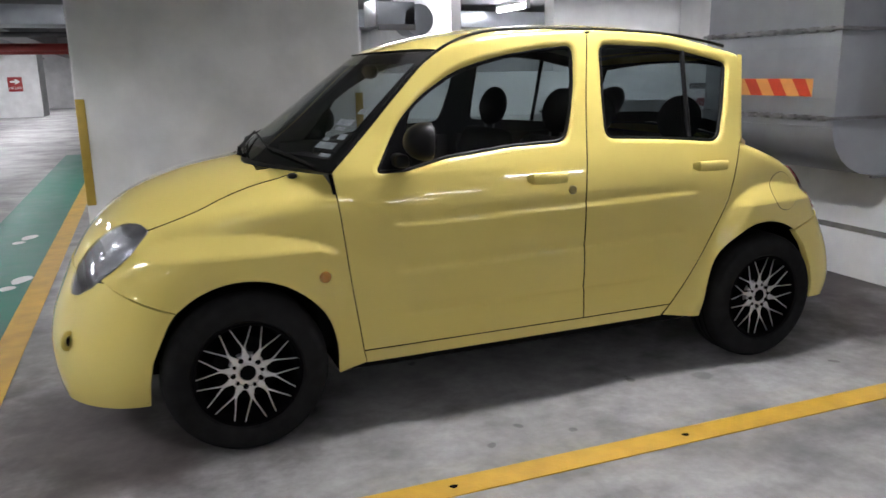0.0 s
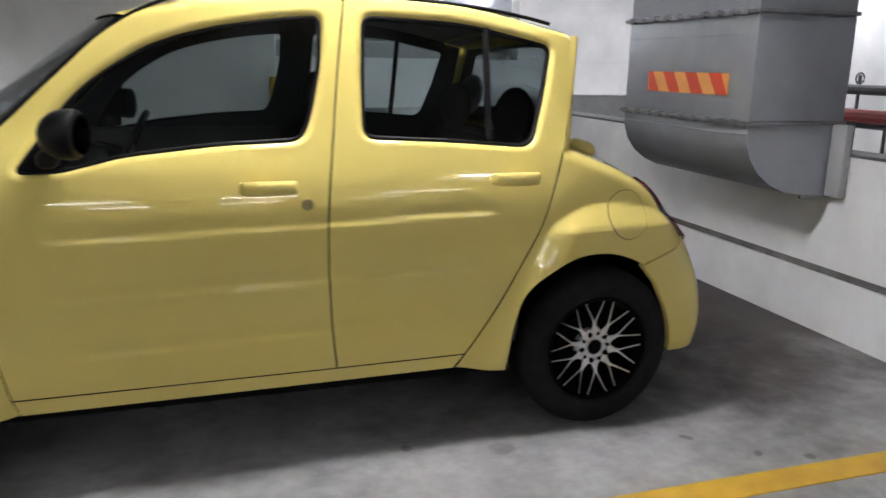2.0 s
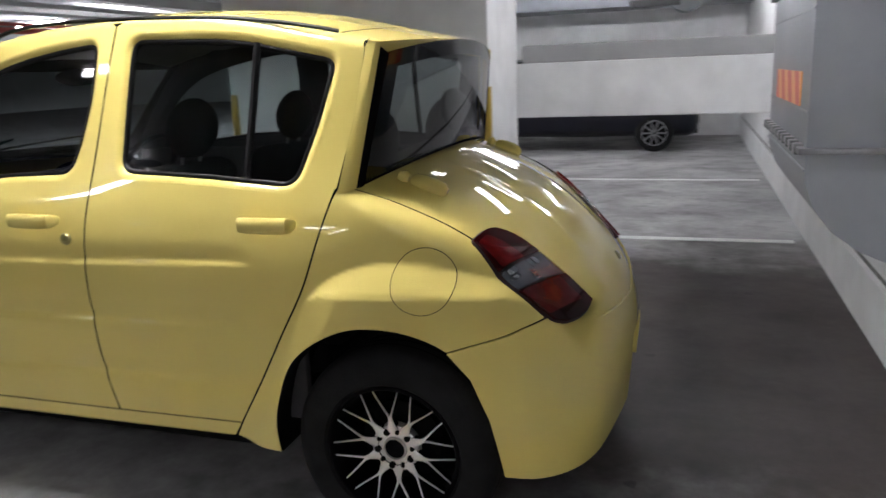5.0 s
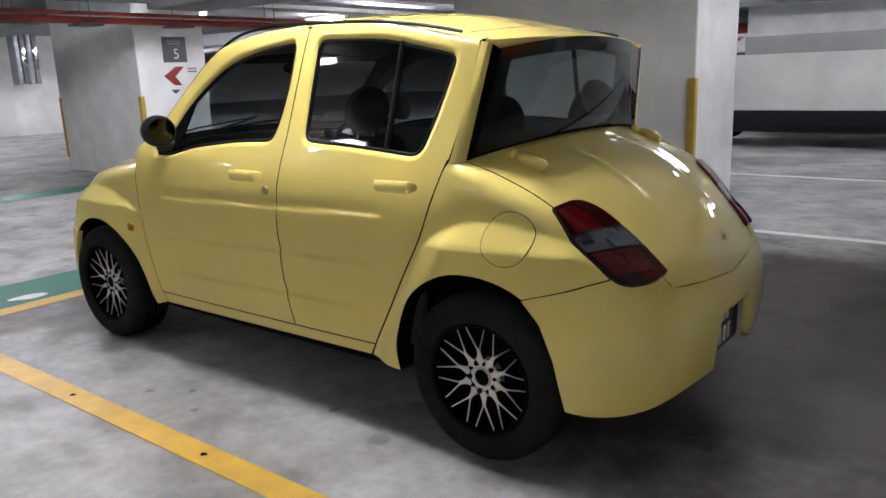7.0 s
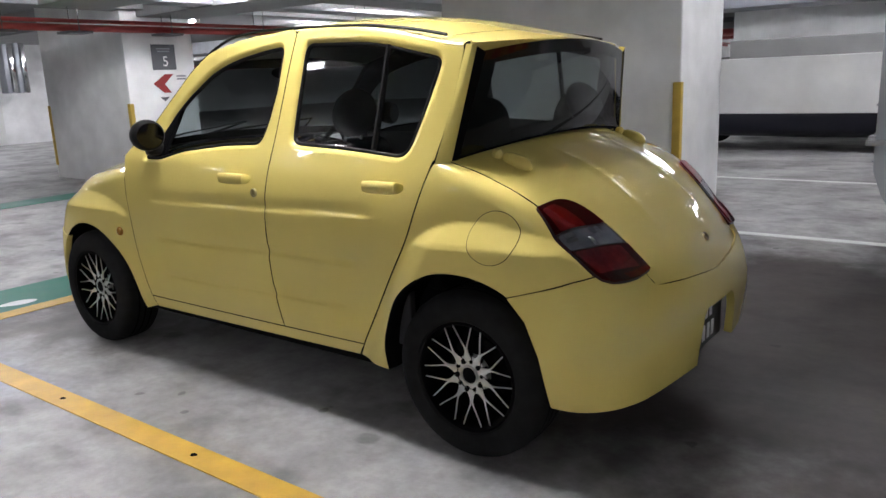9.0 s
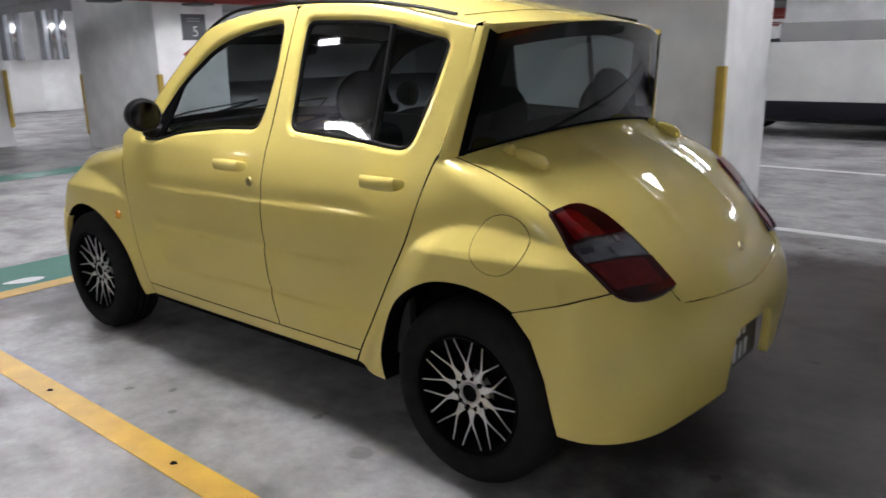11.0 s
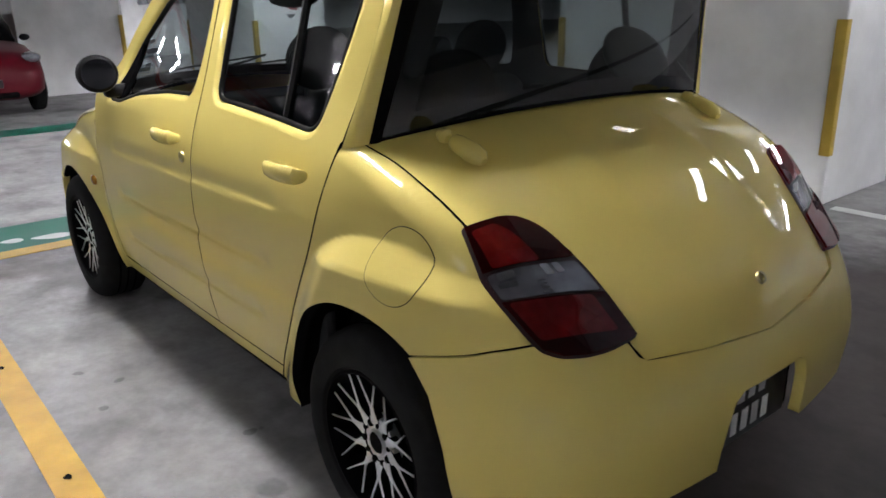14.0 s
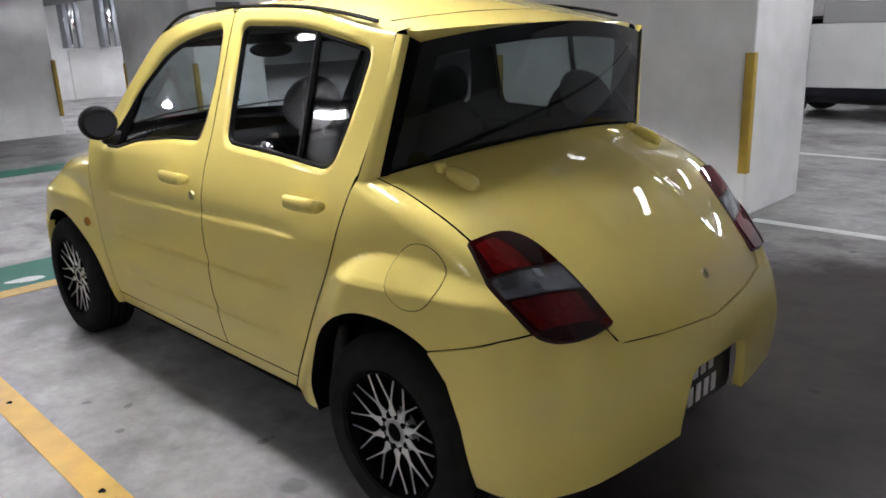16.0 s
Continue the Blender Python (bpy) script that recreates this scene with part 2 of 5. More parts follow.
def f_front(x, y, z):
    a, r = polar(x, z, *NOSE)
    nose = r - nose_r(a) + (0.2 + 0.16 * (1 - ease(0.3, 1.2, a))) * y * y
    return smax(f_side(x, y, z), nose, np.maximum(corner_f(x), 0.03))


def f_rear(x, y, z):
    a, r = polar(x, z, *TAIL)
    tail = r - tail_r(a) + (0.13 + 0.08 * (1 - ease(0.5, 1.2, a))) * y * y
    # two shallow ridges down the boot lid
    tail = tail - 0.003 * np.exp(-(((np.abs(y) - 0.22) / 0.03) ** 2)) * ease(0.72, 0.85, a) * (1 - ease(1.25, 1.4, a))
    return smax(f_side(x, y, z), tail, np.maximum(corner_r(x), 0.03))


def f_bumper(x, y, z):
    return f_rear(x, y, z) - 0.006 - 0.012 * (1 - ease(0.3, 0.6, z)) * ease(0.3, 0.75, np.abs(y))


def meet(f, start, way, reach=1.6):
    """Where rays first enter the form f = 0."""
    lo = np.zeros(len(start))
    hi = np.full(len(start), np.nan)
    steps = np.linspace(0, reach, 81)
    for t0, t1 in zip(steps, steps[1:]):
        p = start + way * t1
        hit = np.isnan(hi) & (f(*p.T) < 0)
        hi[hit], lo[hit] = t1, t0
    hi = np.where(np.isnan(hi), reach, hi)
    for _ in range(26):
        mid = (lo + hi) / 2
        p = start + way * mid[:, None]
        neg = f(*p.T) < 0
        hi, lo = np.where(neg, mid, hi), np.where(neg, lo, mid)
    return start + way * ((lo + hi) / 2)[:, None]


def slope(f, p):
    e = 0.004
    g = np.stack([f(*(p + d).T) - f(*(p - d).T) for d in np.eye(3) * e], 1)
    return g / np.maximum(np.linalg.norm(g, axis=1), 1e-9)[:, None]


def rays_side(u, v):
    return np.stack([u, np.full_like(u, -1.3), v], 1), np.tile((0.0, 1.0, 0.0), (len(u), 1))


def rays_round(cx, cz, sign):
    """u: angle round an axis that runs across the car; v: y."""
    def f(u, v):
        d = np.stack([sign * np.cos(u), np.zeros_like(u), np.sin(u)], 1)
        return np.array((cx, 0.0, cz)) + d * 1.5 + np.stack([np.zeros_like(u), v, np.zeros_like(u)], 1), -d
    return f


def rays_upright(cx, sign):
    """u: angle round an upright axis, 0 on the middle line; v: z."""
    def f(u, v):
        d = np.stack([sign * np.cos(u), np.sin(u), np.zeros_like(u)], 1)
        return np.array((cx, 0.0, 0.0)) + d * 1.5 + np.stack([np.zeros_like(u), np.zeros_like(u), v], 1), -d
    return f


def rays_top(u, v):
    return np.stack([u, v, np.full_like(u, 2.2)], 1), np.tile((0.0, 0.0, -1.0), (len(u), 1))


def panel(name, f, rays, outline, mat, parent, holes=(), step=0.026, gap=0.0022, flange=0.014, offset=0.0, label="", both=True, scale=1.0, hole_gap=0.0):
    """A sheet cut out of the form f along an outline, with its edge folded inwards. both: a mirrored twin on the other side."""
    from mathutils.geometry import delaunay_2d_cdt
    o = inset(dense(outline, step), gap / scale)
    hs = [inset(dense(h, step), -hole_gap) for h in holes]
    a = np.array(o)
    gx = np.arange(a[:, 0].min(), a[:, 0].max(), step)
    gy = np.arange(a[:, 1].min(), a[:, 1].max(), step)
    X, Y = [v.ravel() for v in np.meshgrid(gx + step * 0.31, gy + step * 0.37)]
    ok = inside(inset(o, step * 0.45), X, Y)
    for h in hs:
        ok &= ~inside(inset(h, -step * 0.45), X, Y)
    pts = list(o)
    edges = [(i, (i + 1) % len(o)) for i in range(len(o))]
    for h in hs:
        k = len(pts)
        pts += h
        edges += [(k + i, k + (i + 1) % len(h)) for i in range(len(h))]
    nb = len(pts)
    pts += list(zip(X[ok].tolist(), Y[ok].tolist()))
    vs, es, fs, ov, oe, of = delaunay_2d_cdt([Vector(p) for p in pts], edges, [], 0, 1e-5)
    uv = np.array([tuple(v) for v in vs])
    cen = np.array([uv[list(t)].mean(0) for t in fs])
    keep = inside(o, cen[:, 0], cen[:, 1])
    for h in hs:
        keep &= ~inside(h, cen[:, 0], cen[:, 1])
    tris = [tuple(t) for t, k in zip(fs, keep) if k]
    start, way = rays(uv[:, 0], uv[:, 1])
    P = meet(f, start, way)
    N = slope(f, P)
    P = P + N * offset
    # faces look outwards
    flip = 0.0
    for t in tris[:: max(1, len(tris) // 40)]:
        flip += np.dot(np.cross(P[t[1]] - P[t[0]], P[t[2]] - P[t[0]]), N[t[0]])
    if flip < 0:
        tris = [t[::-1] for t in tris]
    count = {}
    for t in tris:
        for i in range(3):
            e = (t[i], t[(i + 1) % 3])
            count[e] = 1
    rim = [e for e in count if (e[1], e[0]) not in count]
    verts, norms, faces = [tuple(p) for p in P], [tuple(n) for n in N], list(tris)
    skin = len(faces)
    if flange:
        inner, outer = {}, {}
        for e in rim:
            for i in e:
                if i not in inner:
                    outer[i] = len(verts)
                    verts.append(tuple(P[i]))
                    inner[i] = len(verts)
                    verts.append(tuple(P[i] - N[i] * flange))
        side = {}
        for i, j in rim:
            d = P[j] - P[i]
            s = np.cross(d, N[i])
            for q in (i, j):
                side[q] = side.get(q, 0) + s / max(np.linalg.norm(s), 1e-9)
        norms += [(0, 0, 1)] * (len(verts) - len(norms))
        for q in inner:
            s = side[q] / max(np.linalg.norm(side[q]), 1e-9)
            norms[inner[q]] = tuple(s)
            norms[outer[q]] = tuple((s + N[q] * 0.6) / np.linalg.norm(s + N[q] * 0.6))
        for i, j in rim:
            faces.append((outer[j], outer[i], inner[i], inner[j]))
    made = []
    for s in ((1, -1) if both else (1,)):
        me = bpy.data.meshes.new(name)
        me.from_pydata([(x, y * s, z) for x, y, z in verts], [], faces if s > 0 else [t[::-1] for t in faces])
        for p in me.polygons:
            p.use_smooth = True
        me.normals_split_custom_set_from_vertices([(x, y * s, z) for x, y, z in norms])
        me.materials.append(mat)
        # folded panel edges go black: the shade of the gaps as colour
        if mat is PAINT and flange < 0.035 and name not in ("front_bumper", "rear_bumper"):
            me.materials.append(BORDER_AND_GAP)
            for p in me.polygons[skin:]:
                p.material_index = 1
        ob = new(name, me)
        if parent is not None:
            ob.parent = parent[0 if s > 0 else 1] if isinstance(parent, tuple) else parent
        if label:
            ob["label"] = label
        made.append(ob)
    return made


def frame_ring(name, f, rays, outline, mat, parent, rings, label="", both=True, step=0.02):
    """A moulding round an opening. rings: (how far outside the outline, how deep below the form)."""
    o = dense(outline, step)
    made = []
    layers = []
    for out, deep in rings:
        q = np.array(inset(o, -out))
        start, way = rays(q[:, 0], q[:, 1])
        P = meet(f, start, way)
        layers.append(P - slope(f, P) * deep)
    n = len(o)
    for s in ((1, -1) if both else (1,)):
        bm = bmesh.new()
        vs = [[bm.verts.new((p[0], p[1] * s, p[2])) for p in L] for L in layers]
        for a, b in zip(vs, vs[1:]):
            for i in range(n):
                bm.faces.new((a[i], a[(i + 1) % n], b[(i + 1) % n], b[i]))
        bmesh.ops.recalc_face_normals(bm, faces=bm.faces)
        # look outwards
        c = sum((fc.normal.y for fc in bm.faces))
        if c * s > 0 and rays is rays_side:
            bmesh.ops.reverse_faces(bm, faces=bm.faces)
        me = bpy.data.meshes.new(name)
        bm.to_mesh(me)
        bm.free()
        for p in me.polygons:
            p.use_smooth = True
        me.materials.append(mat)
        ob = new(name, me)
        if parent is not None:
            ob.parent = parent[0 if s > 0 else 1] if isinstance(parent, tuple) else parent
        if label:
            ob["label"] = label
        made.append(ob)
    return made

# ---------- materials
PAINT = material("yellow_paint", (0.665, 0.545, 0.158), rough=0.55, coat=1.0, vary=0.03, scale=3.0, coat_rough=0.012, spec=0.04)
PLASTIC = material("black_plastic", (0.006, 0.006, 0.0065), rough=0.45, spec=0.15, vary=0.1, scale=40, bump=0.05, bump_scale=300)
RUBBER = material("black_rubber", (0.005, 0.005, 0.005), rough=0.45, spec=0.12, vary=0.15, scale=30)
TYRE = material("tyre_rubber", (0.014, 0.014, 0.0145), rough=0.9, spec=0.08, vary=0.25, scale=20, bump=0.1, bump_scale=120)
DARK = material("dark_underside", (0.007, 0.007, 0.007), rough=1.0, spec=0.0, vary=0.2, scale=10)
SILVER = material("machined_alloy", (0.78, 0.78, 0.80), rough=0.36, metal=1.0, vary=0.06, scale=60)
RIMBLACK = material("black_rim", (0.003, 0.003, 0.0034), rough=0.7, spec=0.04, vary=0.1, scale=30)
STEEL = material("dull_steel", (0.25, 0.25, 0.26), rough=0.4, metal=0.9, vary=0.2, scale=30)
CHROME = material("chrome", (0.8, 0.8, 0.8), rough=0.08, metal=1.0)
SEAT = material("dark_seat_cloth", (0.009, 0.009, 0.0105), rough=0.95, spec=0.1, vary=0.06, scale=6)
TRIM = material("grey_cabin_trim", (0.03, 0.03, 0.033), rough=0.75, vary=0.15, scale=20)
HEADLINING = material("pale_headlining", (0.25, 0.24, 0.22), rough=0.9, vary=0.05, scale=20)
CLEAR_LENS = material("clear_lens", (0.25, 0.26, 0.29), rough=0.25, metal=0.3, coat=1.0, vary=0.35, scale=30)
AMBER = material("amber_lens", (0.36, 0.15, 0.008), rough=0.2, coat=1.0, vary=0.1, scale=40)
REFLECTOR = material("lamp_reflector", (0.19, 0.19, 0.195), rough=0.3, metal=0.8, vary=0.4, scale=14)
GLASS = tinted_glass("tinted_glass", (0.60, 0.66, 0.67))
REAR_GLASS = tinted_glass("dark_rear_glass", (0.36, 0.40, 0.41))
CABIN_GLASS = material("dark_cabin_glass", (0.006, 0.006, 0.007), rough=0.15, spec=0.25, vary=0.1, scale=10)
WINDSCREEN = tinted_glass("windscreen_glass", (0.66, 0.69, 0.70))
LENS = tinted_glass("lamp_lens", (0.85, 0.86, 0.88))
BORDER_AND_GAP = material("black_glass_border", (0.004, 0.004, 0.0045), rough=0.95, spec=0.02)
LAMP_WELL = material("dark_red_lamp_well", (0.025, 0.004, 0.005), rough=0.4, vary=0.2, scale=30)
RED_WELL = material("dull_red_reflector", (0.55, 0.32, 0.32), rough=0.5, metal=0.2, vary=0.35, scale=40)
RED_PANE = tinted_glass("red_lamp_pane", (0.38, 0.014, 0.024))
CLEAR_PANE = tinted_glass("clear_lamp_pane", (0.75, 0.76, 0.79))
CARD_GREY = material("faded_permit_card", (0.5, 0.53, 0.58), rough=0.5, vary=0.3, scale=60)
PLATE_WHITE = material("plate_letters", (0.75, 0.75, 0.75), rough=0.5, vary=0.05, scale=60)
PLATE_BLACK = material("plate_black", (0.012, 0.012, 0.014), rough=0.35, vary=0.1, scale=60)

WALL = material("white_wall_paint", (0.78, 0.785, 0.785), rough=0.55, vary=0.14, scale=3.2, bump=0.08, bump_scale=45, rough_vary=0.1)
GREYWALL = material("grey_concrete", (0.36, 0.36, 0.36), rough=0.8, vary=0.12, scale=3.0, bump=0.15, bump_scale=30)
CEIL = material("ceiling_concrete", (0.27, 0.27, 0.275), rough=0.85, vary=0.12, scale=2.0, bump=0.15, bump_scale=25)
GALV = material("galvanised_sheet", (0.30, 0.315, 0.34), rough=0.48, metal=0.55, vary=0.14, scale=5.0, rough_vary=0.08)
JOINT = material("dusty_joint", (0.17, 0.165, 0.16), rough=0.9, vary=0.4, scale=9.0, bump=0.3, bump_scale=40)
GUARD = material("yellow_guard_paint", (0.44, 0.30, 0.045), rough=0.55, vary=0.12, scale=15)
LINE = material("yellow_line_paint", (0.54, 0.32, 0.032), rough=0.5, vary=0.22, scale=7.0, bump=0.1, bump_scale=60)
GREEN = material("green_floor_paint", (0.009, 0.135, 0.09), rough=0.42, spec=0.2, vary=0.14, scale=5.0, rough_vary=0.06)
MARK = material("white_floor_paint", (0.62, 0.64, 0.62), rough=0.4, vary=0.12, scale=12)
REDPIPE = material("red_pipe_paint", (0.30, 0.035, 0.03), rough=0.45, vary=0.12, scale=12)
GREYPIPE = material("grey_pipe", (0.10, 0.10, 0.105), rough=0.5, vary=0.15, scale=12)
STRIPE_RED = material("red_reflective", (0.62, 0.06, 0.02), rough=0.35, vary=0.05, scale=30)
STRIPE_YEL = material("orange_reflective", (0.80, 0.36, 0.10), rough=0.35, vary=0.05, scale=30)
SIGN_RED = material("red_sign", (0.30, 0.02, 0.02), rough=0.45, vary=0.06, scale=20)
SIGN_GREY = material("grey_sign", (0.10, 0.105, 0.12), rough=0.45, vary=0.06, scale=20)
SIGN_WHITE = material("white_sign", (0.75, 0.75, 0.74), rough=0.5, vary=0.04, scale=20)
REDPAINT = material("red_car_paint", (0.085, 0.004, 0.010), rough=0.4, spec=0.1, coat=0.6, vary=0.04, scale=4)
NAVY = material("navy_car_paint", (0.004, 0.004, 0.009), rough=0.4, coat=0.3, spec=0.2, vary=0.05, scale=4)
LAMP = material("lamp_tube", (0.99, 0.975, 1.02), emit=36.0)
LAMP_BAY = material("fresh_lamp_tube", (0.99, 0.975, 1.02), emit=98.0)
LAMP_DRIVE = material("driveway_lamp_tube", (0.98, 0.975, 1.03), emit=230.0)
LAMP_LANE = material("lane_lamp_tube", (0.98, 0.975, 1.03), emit=155.0)
LAMP_HALL = material("hall_lamp_tube", (0.98, 0.975, 1.04), emit=105.0)
LAMP_DIM = material("old_lamp_tube", (0.98, 0.975, 1.0), emit=15.0)
LAMP_NEXT = material("dim_lamp_tube", (0.98, 0.975, 1.03), emit=45.0)
LAMPBODY = material("lamp_housing", (0.7, 0.7, 0.7), rough=0.5, vary=0.04, scale=10)


def floor_material():
    """Sealed concrete: mottled grey, dark tyre scuffs and spots, glossier where it is worn."""
    m = bpy.data.materials.new("sealed_concrete")
    m.use_nodes = True
    nt = m.node_tree
    p = nt.nodes["Principled BSDF"]
    co = nt.nodes.new("ShaderNodeTexCoord")

    def noise_node(scale, detail, rough=0.55, stretch=(1, 1, 1), distort=0.0):
        mp = nt.nodes.new("ShaderNodeMapping")
        mp.inputs["Scale"].default_value = stretch
        n = nt.nodes.new("ShaderNodeTexNoise")
        n.inputs["Scale"].default_value, n.inputs["Detail"].default_value, n.inputs["Roughness"].default_value, n.inputs["Distortion"].default_value = scale, detail, rough, distort
        linked(m, co.outputs["Object"], mp.inputs[0])
        linked(m, mp.outputs[0], n.inputs["Vector"])
        return n.outputs["Fac"]

    def ramp(x, a, b, lo, hi):
        r = nt.nodes.new("ShaderNodeMapRange")
        r.interpolation_type = "SMOOTHSTEP"
        for k, v in zip(("From Min", "From Max", "To Min", "To Max"), (a, b, lo, hi)):
            r.inputs[k].default_value = v
        linked(m, x, r.inputs["Value"])
        return r.outputs[0]

    def times(a, b):
        r = nt.nodes.new("ShaderNodeMath")
        r.operation = "MULTIPLY"
        linked(m, a, r.inputs[0])
        linked(m, b, r.inputs[1])
        return r.outputs[0]

    def spots(scale, share, radius):
        """Round drips: a random share of scattered cells carries a dark dot with a ragged rim."""
        cell = nt.nodes.new("ShaderNodeTexVoronoi")
        cell.inputs["Scale"].default_value = scale
        warp = nt.nodes.new("ShaderNodeVectorMath")
        warp.operation = "MULTIPLY_ADD"
        rag = nt.nodes.new("ShaderNodeTexNoise")
        rag.inputs["Scale"].default_value = 17
        linked(m, co.outputs["Object"], rag.inputs["Vector"])
        linked(m, rag.outputs["Color"], warp.inputs[0])
        warp.inputs[1].default_value = (0.05, 0.05, 0)
        linked(m, co.outputs["Object"], warp.inputs[2])
        linked(m, warp.outputs[0], cell.inputs["Vector"])
        hue = nt.nodes.new("ShaderNodeSeparateColor")
        linked(m, cell.outputs["Color"], hue.inputs[0])
        dot = ramp(cell.outputs["Distance"], radius * 0.55, radius, 1.0, 0.0)
        return times(dot, ramp(hue.outputs[0], 1 - share, 1 - share * 0.7, 0.0, 1.0))

    def darker(v, x, depth):
        return times(v, ramp(x, 0.0, 1.0, 1.0, depth))

    v = times(ramp(noise_node(1.1, 6, 0.62), 0.3, 0.7, 0.70, 1.22), ramp(noise_node(16, 6, 0.65), 0.3, 0.7, 0.88, 1.1))
    v = times(v, ramp(noise_node(0.5, 2, 0.5), 0.35, 0.7, 1.1, 0.86))
    v = times(v, ramp(noise_node(4.2, 4, 0.5, (0.7, 1.0, 1)), 0.47, 0.76, 1.0, 0.58))
    v = times(v, ramp(noise_node(1.7, 5, 0.55), 0.42, 0.74, 1.0, 0.60))
    v = darker(v, spots(2.3, 0.26, 0.15), 0.66)
    v = darker(v, spots(6.0, 0.14, 0.17), 0.55)
    mul = nt.nodes.new("ShaderNodeVectorMath")
    mul.operation = "SCALE"
    mul.inputs[0].default_value = (0.322, 0.318, 0.315)
    linked(m, v, mul.inputs["Scale"])
    # old brown oil stains under the nose of the car and at the closed end of the bay, the latter spread and darkened to
    # paint in the shade behind the car
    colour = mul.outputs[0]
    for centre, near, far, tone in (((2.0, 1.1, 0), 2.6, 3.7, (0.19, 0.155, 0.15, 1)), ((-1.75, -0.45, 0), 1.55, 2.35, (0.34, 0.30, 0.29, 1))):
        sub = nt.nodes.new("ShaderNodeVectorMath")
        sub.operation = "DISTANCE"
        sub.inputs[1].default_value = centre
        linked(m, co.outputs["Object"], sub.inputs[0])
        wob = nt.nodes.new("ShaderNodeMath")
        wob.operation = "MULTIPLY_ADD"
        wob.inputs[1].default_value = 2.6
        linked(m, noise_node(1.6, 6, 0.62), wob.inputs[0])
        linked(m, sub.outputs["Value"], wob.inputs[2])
        oil_shade = nt.nodes.new("ShaderNodeMix")
        oil_shade.data_type = "RGBA"
        oil_shade.blend_type = "MULTIPLY"
        oil_shade.inputs["B"].default_value = tone
        linked(m, ramp(wob.outputs[0], near, far, 1.0, 0.0), oil_shade.inputs["Factor"])
        linked(m, colour, oil_shade.inputs["A"])
        colour = oil_shade.outputs["Result"]
    linked(m, colour, p.inputs["Base Color"])
    linked(m, ramp(noise_node(0.9, 5, 0.55), 0.25, 0.75, 0.44, 0.62), p.inputs["Roughness"])
    p.inputs["Specular IOR Level"].default_value = 0.35
    b = nt.nodes.new("ShaderNodeBump")
    b.inputs["Strength"].default_value, b.inputs["Distance"].default_value = 0.06, 0.01
    linked(m, noise_node(22, 5), b.inputs["Height"])
    linked(m, b.outputs[0], p.inputs["Normal"])
    return m


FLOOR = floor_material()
MIRROR_DARK = material("dark_mirror", (0.035, 0.035, 0.04), rough=0.06, metal=1.0)
LOCK = material("dull_brass_lock", (0.34, 0.29, 0.12), rough=0.35, metal=0.6, vary=0.1, scale=80)

# ---------- the parking hall
CEILING = 2.62


def structure(name, bm, mat, label, category, smooth=False):
    return tagged(mesh_object(name, bm, mat, None, smooth=smooth), label, category, kind="structure")


bm = bmesh.new()
bmesh.ops.create_grid(bm, x_segments=40, y_segments=60, size=0.5, matrix=Matrix.Translation((-9, 13, 0)) @ Matrix.Diagonal((50, 60, 1, 1)))
structure("floor", bm, FLOOR, "grey sealed concrete parking floor with stains and painted-in shade", "floor")
structure("ceiling", boxed(-34, 16, -17, 43, CEILING, CEILING + 0.3), CEIL, "grey concrete ceiling slab of the parking hall", "ceiling")

# wall behind the parking bays: plinth, recessed dark joint, upper part, open slot above
WX = 2.80
structure("wall_east", boxed(WX - 0.015, WX + 0.16, -17, 12, 0.0, 0.295), WALL, "white painted low plinth wall behind the bays", "wall")
structure("wall_joint", boxed(WX + 0.012, WX + 0.15, -17, 12, 0.295, 0.335), JOINT, "dark recessed joint along the wall", "trim")
structure("wall_parapet", boxed(WX, WX + 0.16, -17, 12, 0.335, 0.90), WALL, "white painted parapet wall with dusty top edge", "wall")
structure("parapet_cap", boxed(WX - 0.006, WX + 0.166, -17, 12, 0.9, 0.915), GREYPIPE, "dark dusty capping on the parapet", "trim")

# massive white pillar and the long beam that runs from it
structure("pillar_near", boxed(-1.95, 0.42, 3.36, 4.40, 0.0, CEILING, 0.012), WALL, "massive white painted rectangular concrete pillar", "pillar")
structure("beam_south", boxed(0.42, 2.8, 4.37, 4.75, 0.875, 1.36, 0.01), WALL, "white painted low concrete ramp beam", "beam")
structure("beam_ramp", boxed(2.8, 14.0, 4.373, 4.747, 1.0, 1.358, 0.01), WALL, "white painted beam over the ramp", "beam")
structure("wall_ramp", boxed(4.7, 4.9, -16.7, 4.37, 0, CEILING), WALL, "white painted wall beyond the parapet", "wall")
# the ledge lies in shade, which its grey colour holds
structure("beam_ledge", boxed(0.42, 2.95, 4.62, 4.9, 1.36, 1.52, 0.01), GREYWALL, "set-back ledge on the beam, its shade put into a grey tone", "ledge")
structure("wall_upper", boxed(2.97, 14.0, 4.385, 4.6, 1.36, CEILING), WALL, "white painted wall above the ramp beam", "wall")
structure("wall_outer", boxed(15.7, 16, -17, 43, 0, CEILING), WALL, "white wall closing the hall", "wall")
structure("wall_west", boxed(-34, -33.7, -17, 43, 0, CEILING), WALL, "white wall at the far end of the hall", "wall")
structure("wall_behind", boxed(-34, 16, -17, -16.7, 0, CEILING), WALL, "white wall across the hall", "wall")
structure("wall_far", boxed(-34, 16, 38, 38.3, 0, CEILING), WALL, "white wall at the far side of the hall", "wall")

# far pillars of the same make
structure("pillar_west", boxed(-9.5, -7.2, 3.15, 4.25, 0.0, CEILING, 0.012), WALL, "white painted rectangular concrete pillar with signs", "pillar")
structure("pillar_row", boxed(-13.0, -10.7, 0.95, 2.52, 0.0, CEILING, 0.012), WALL, "white painted concrete pillar behind the red car", "pillar")
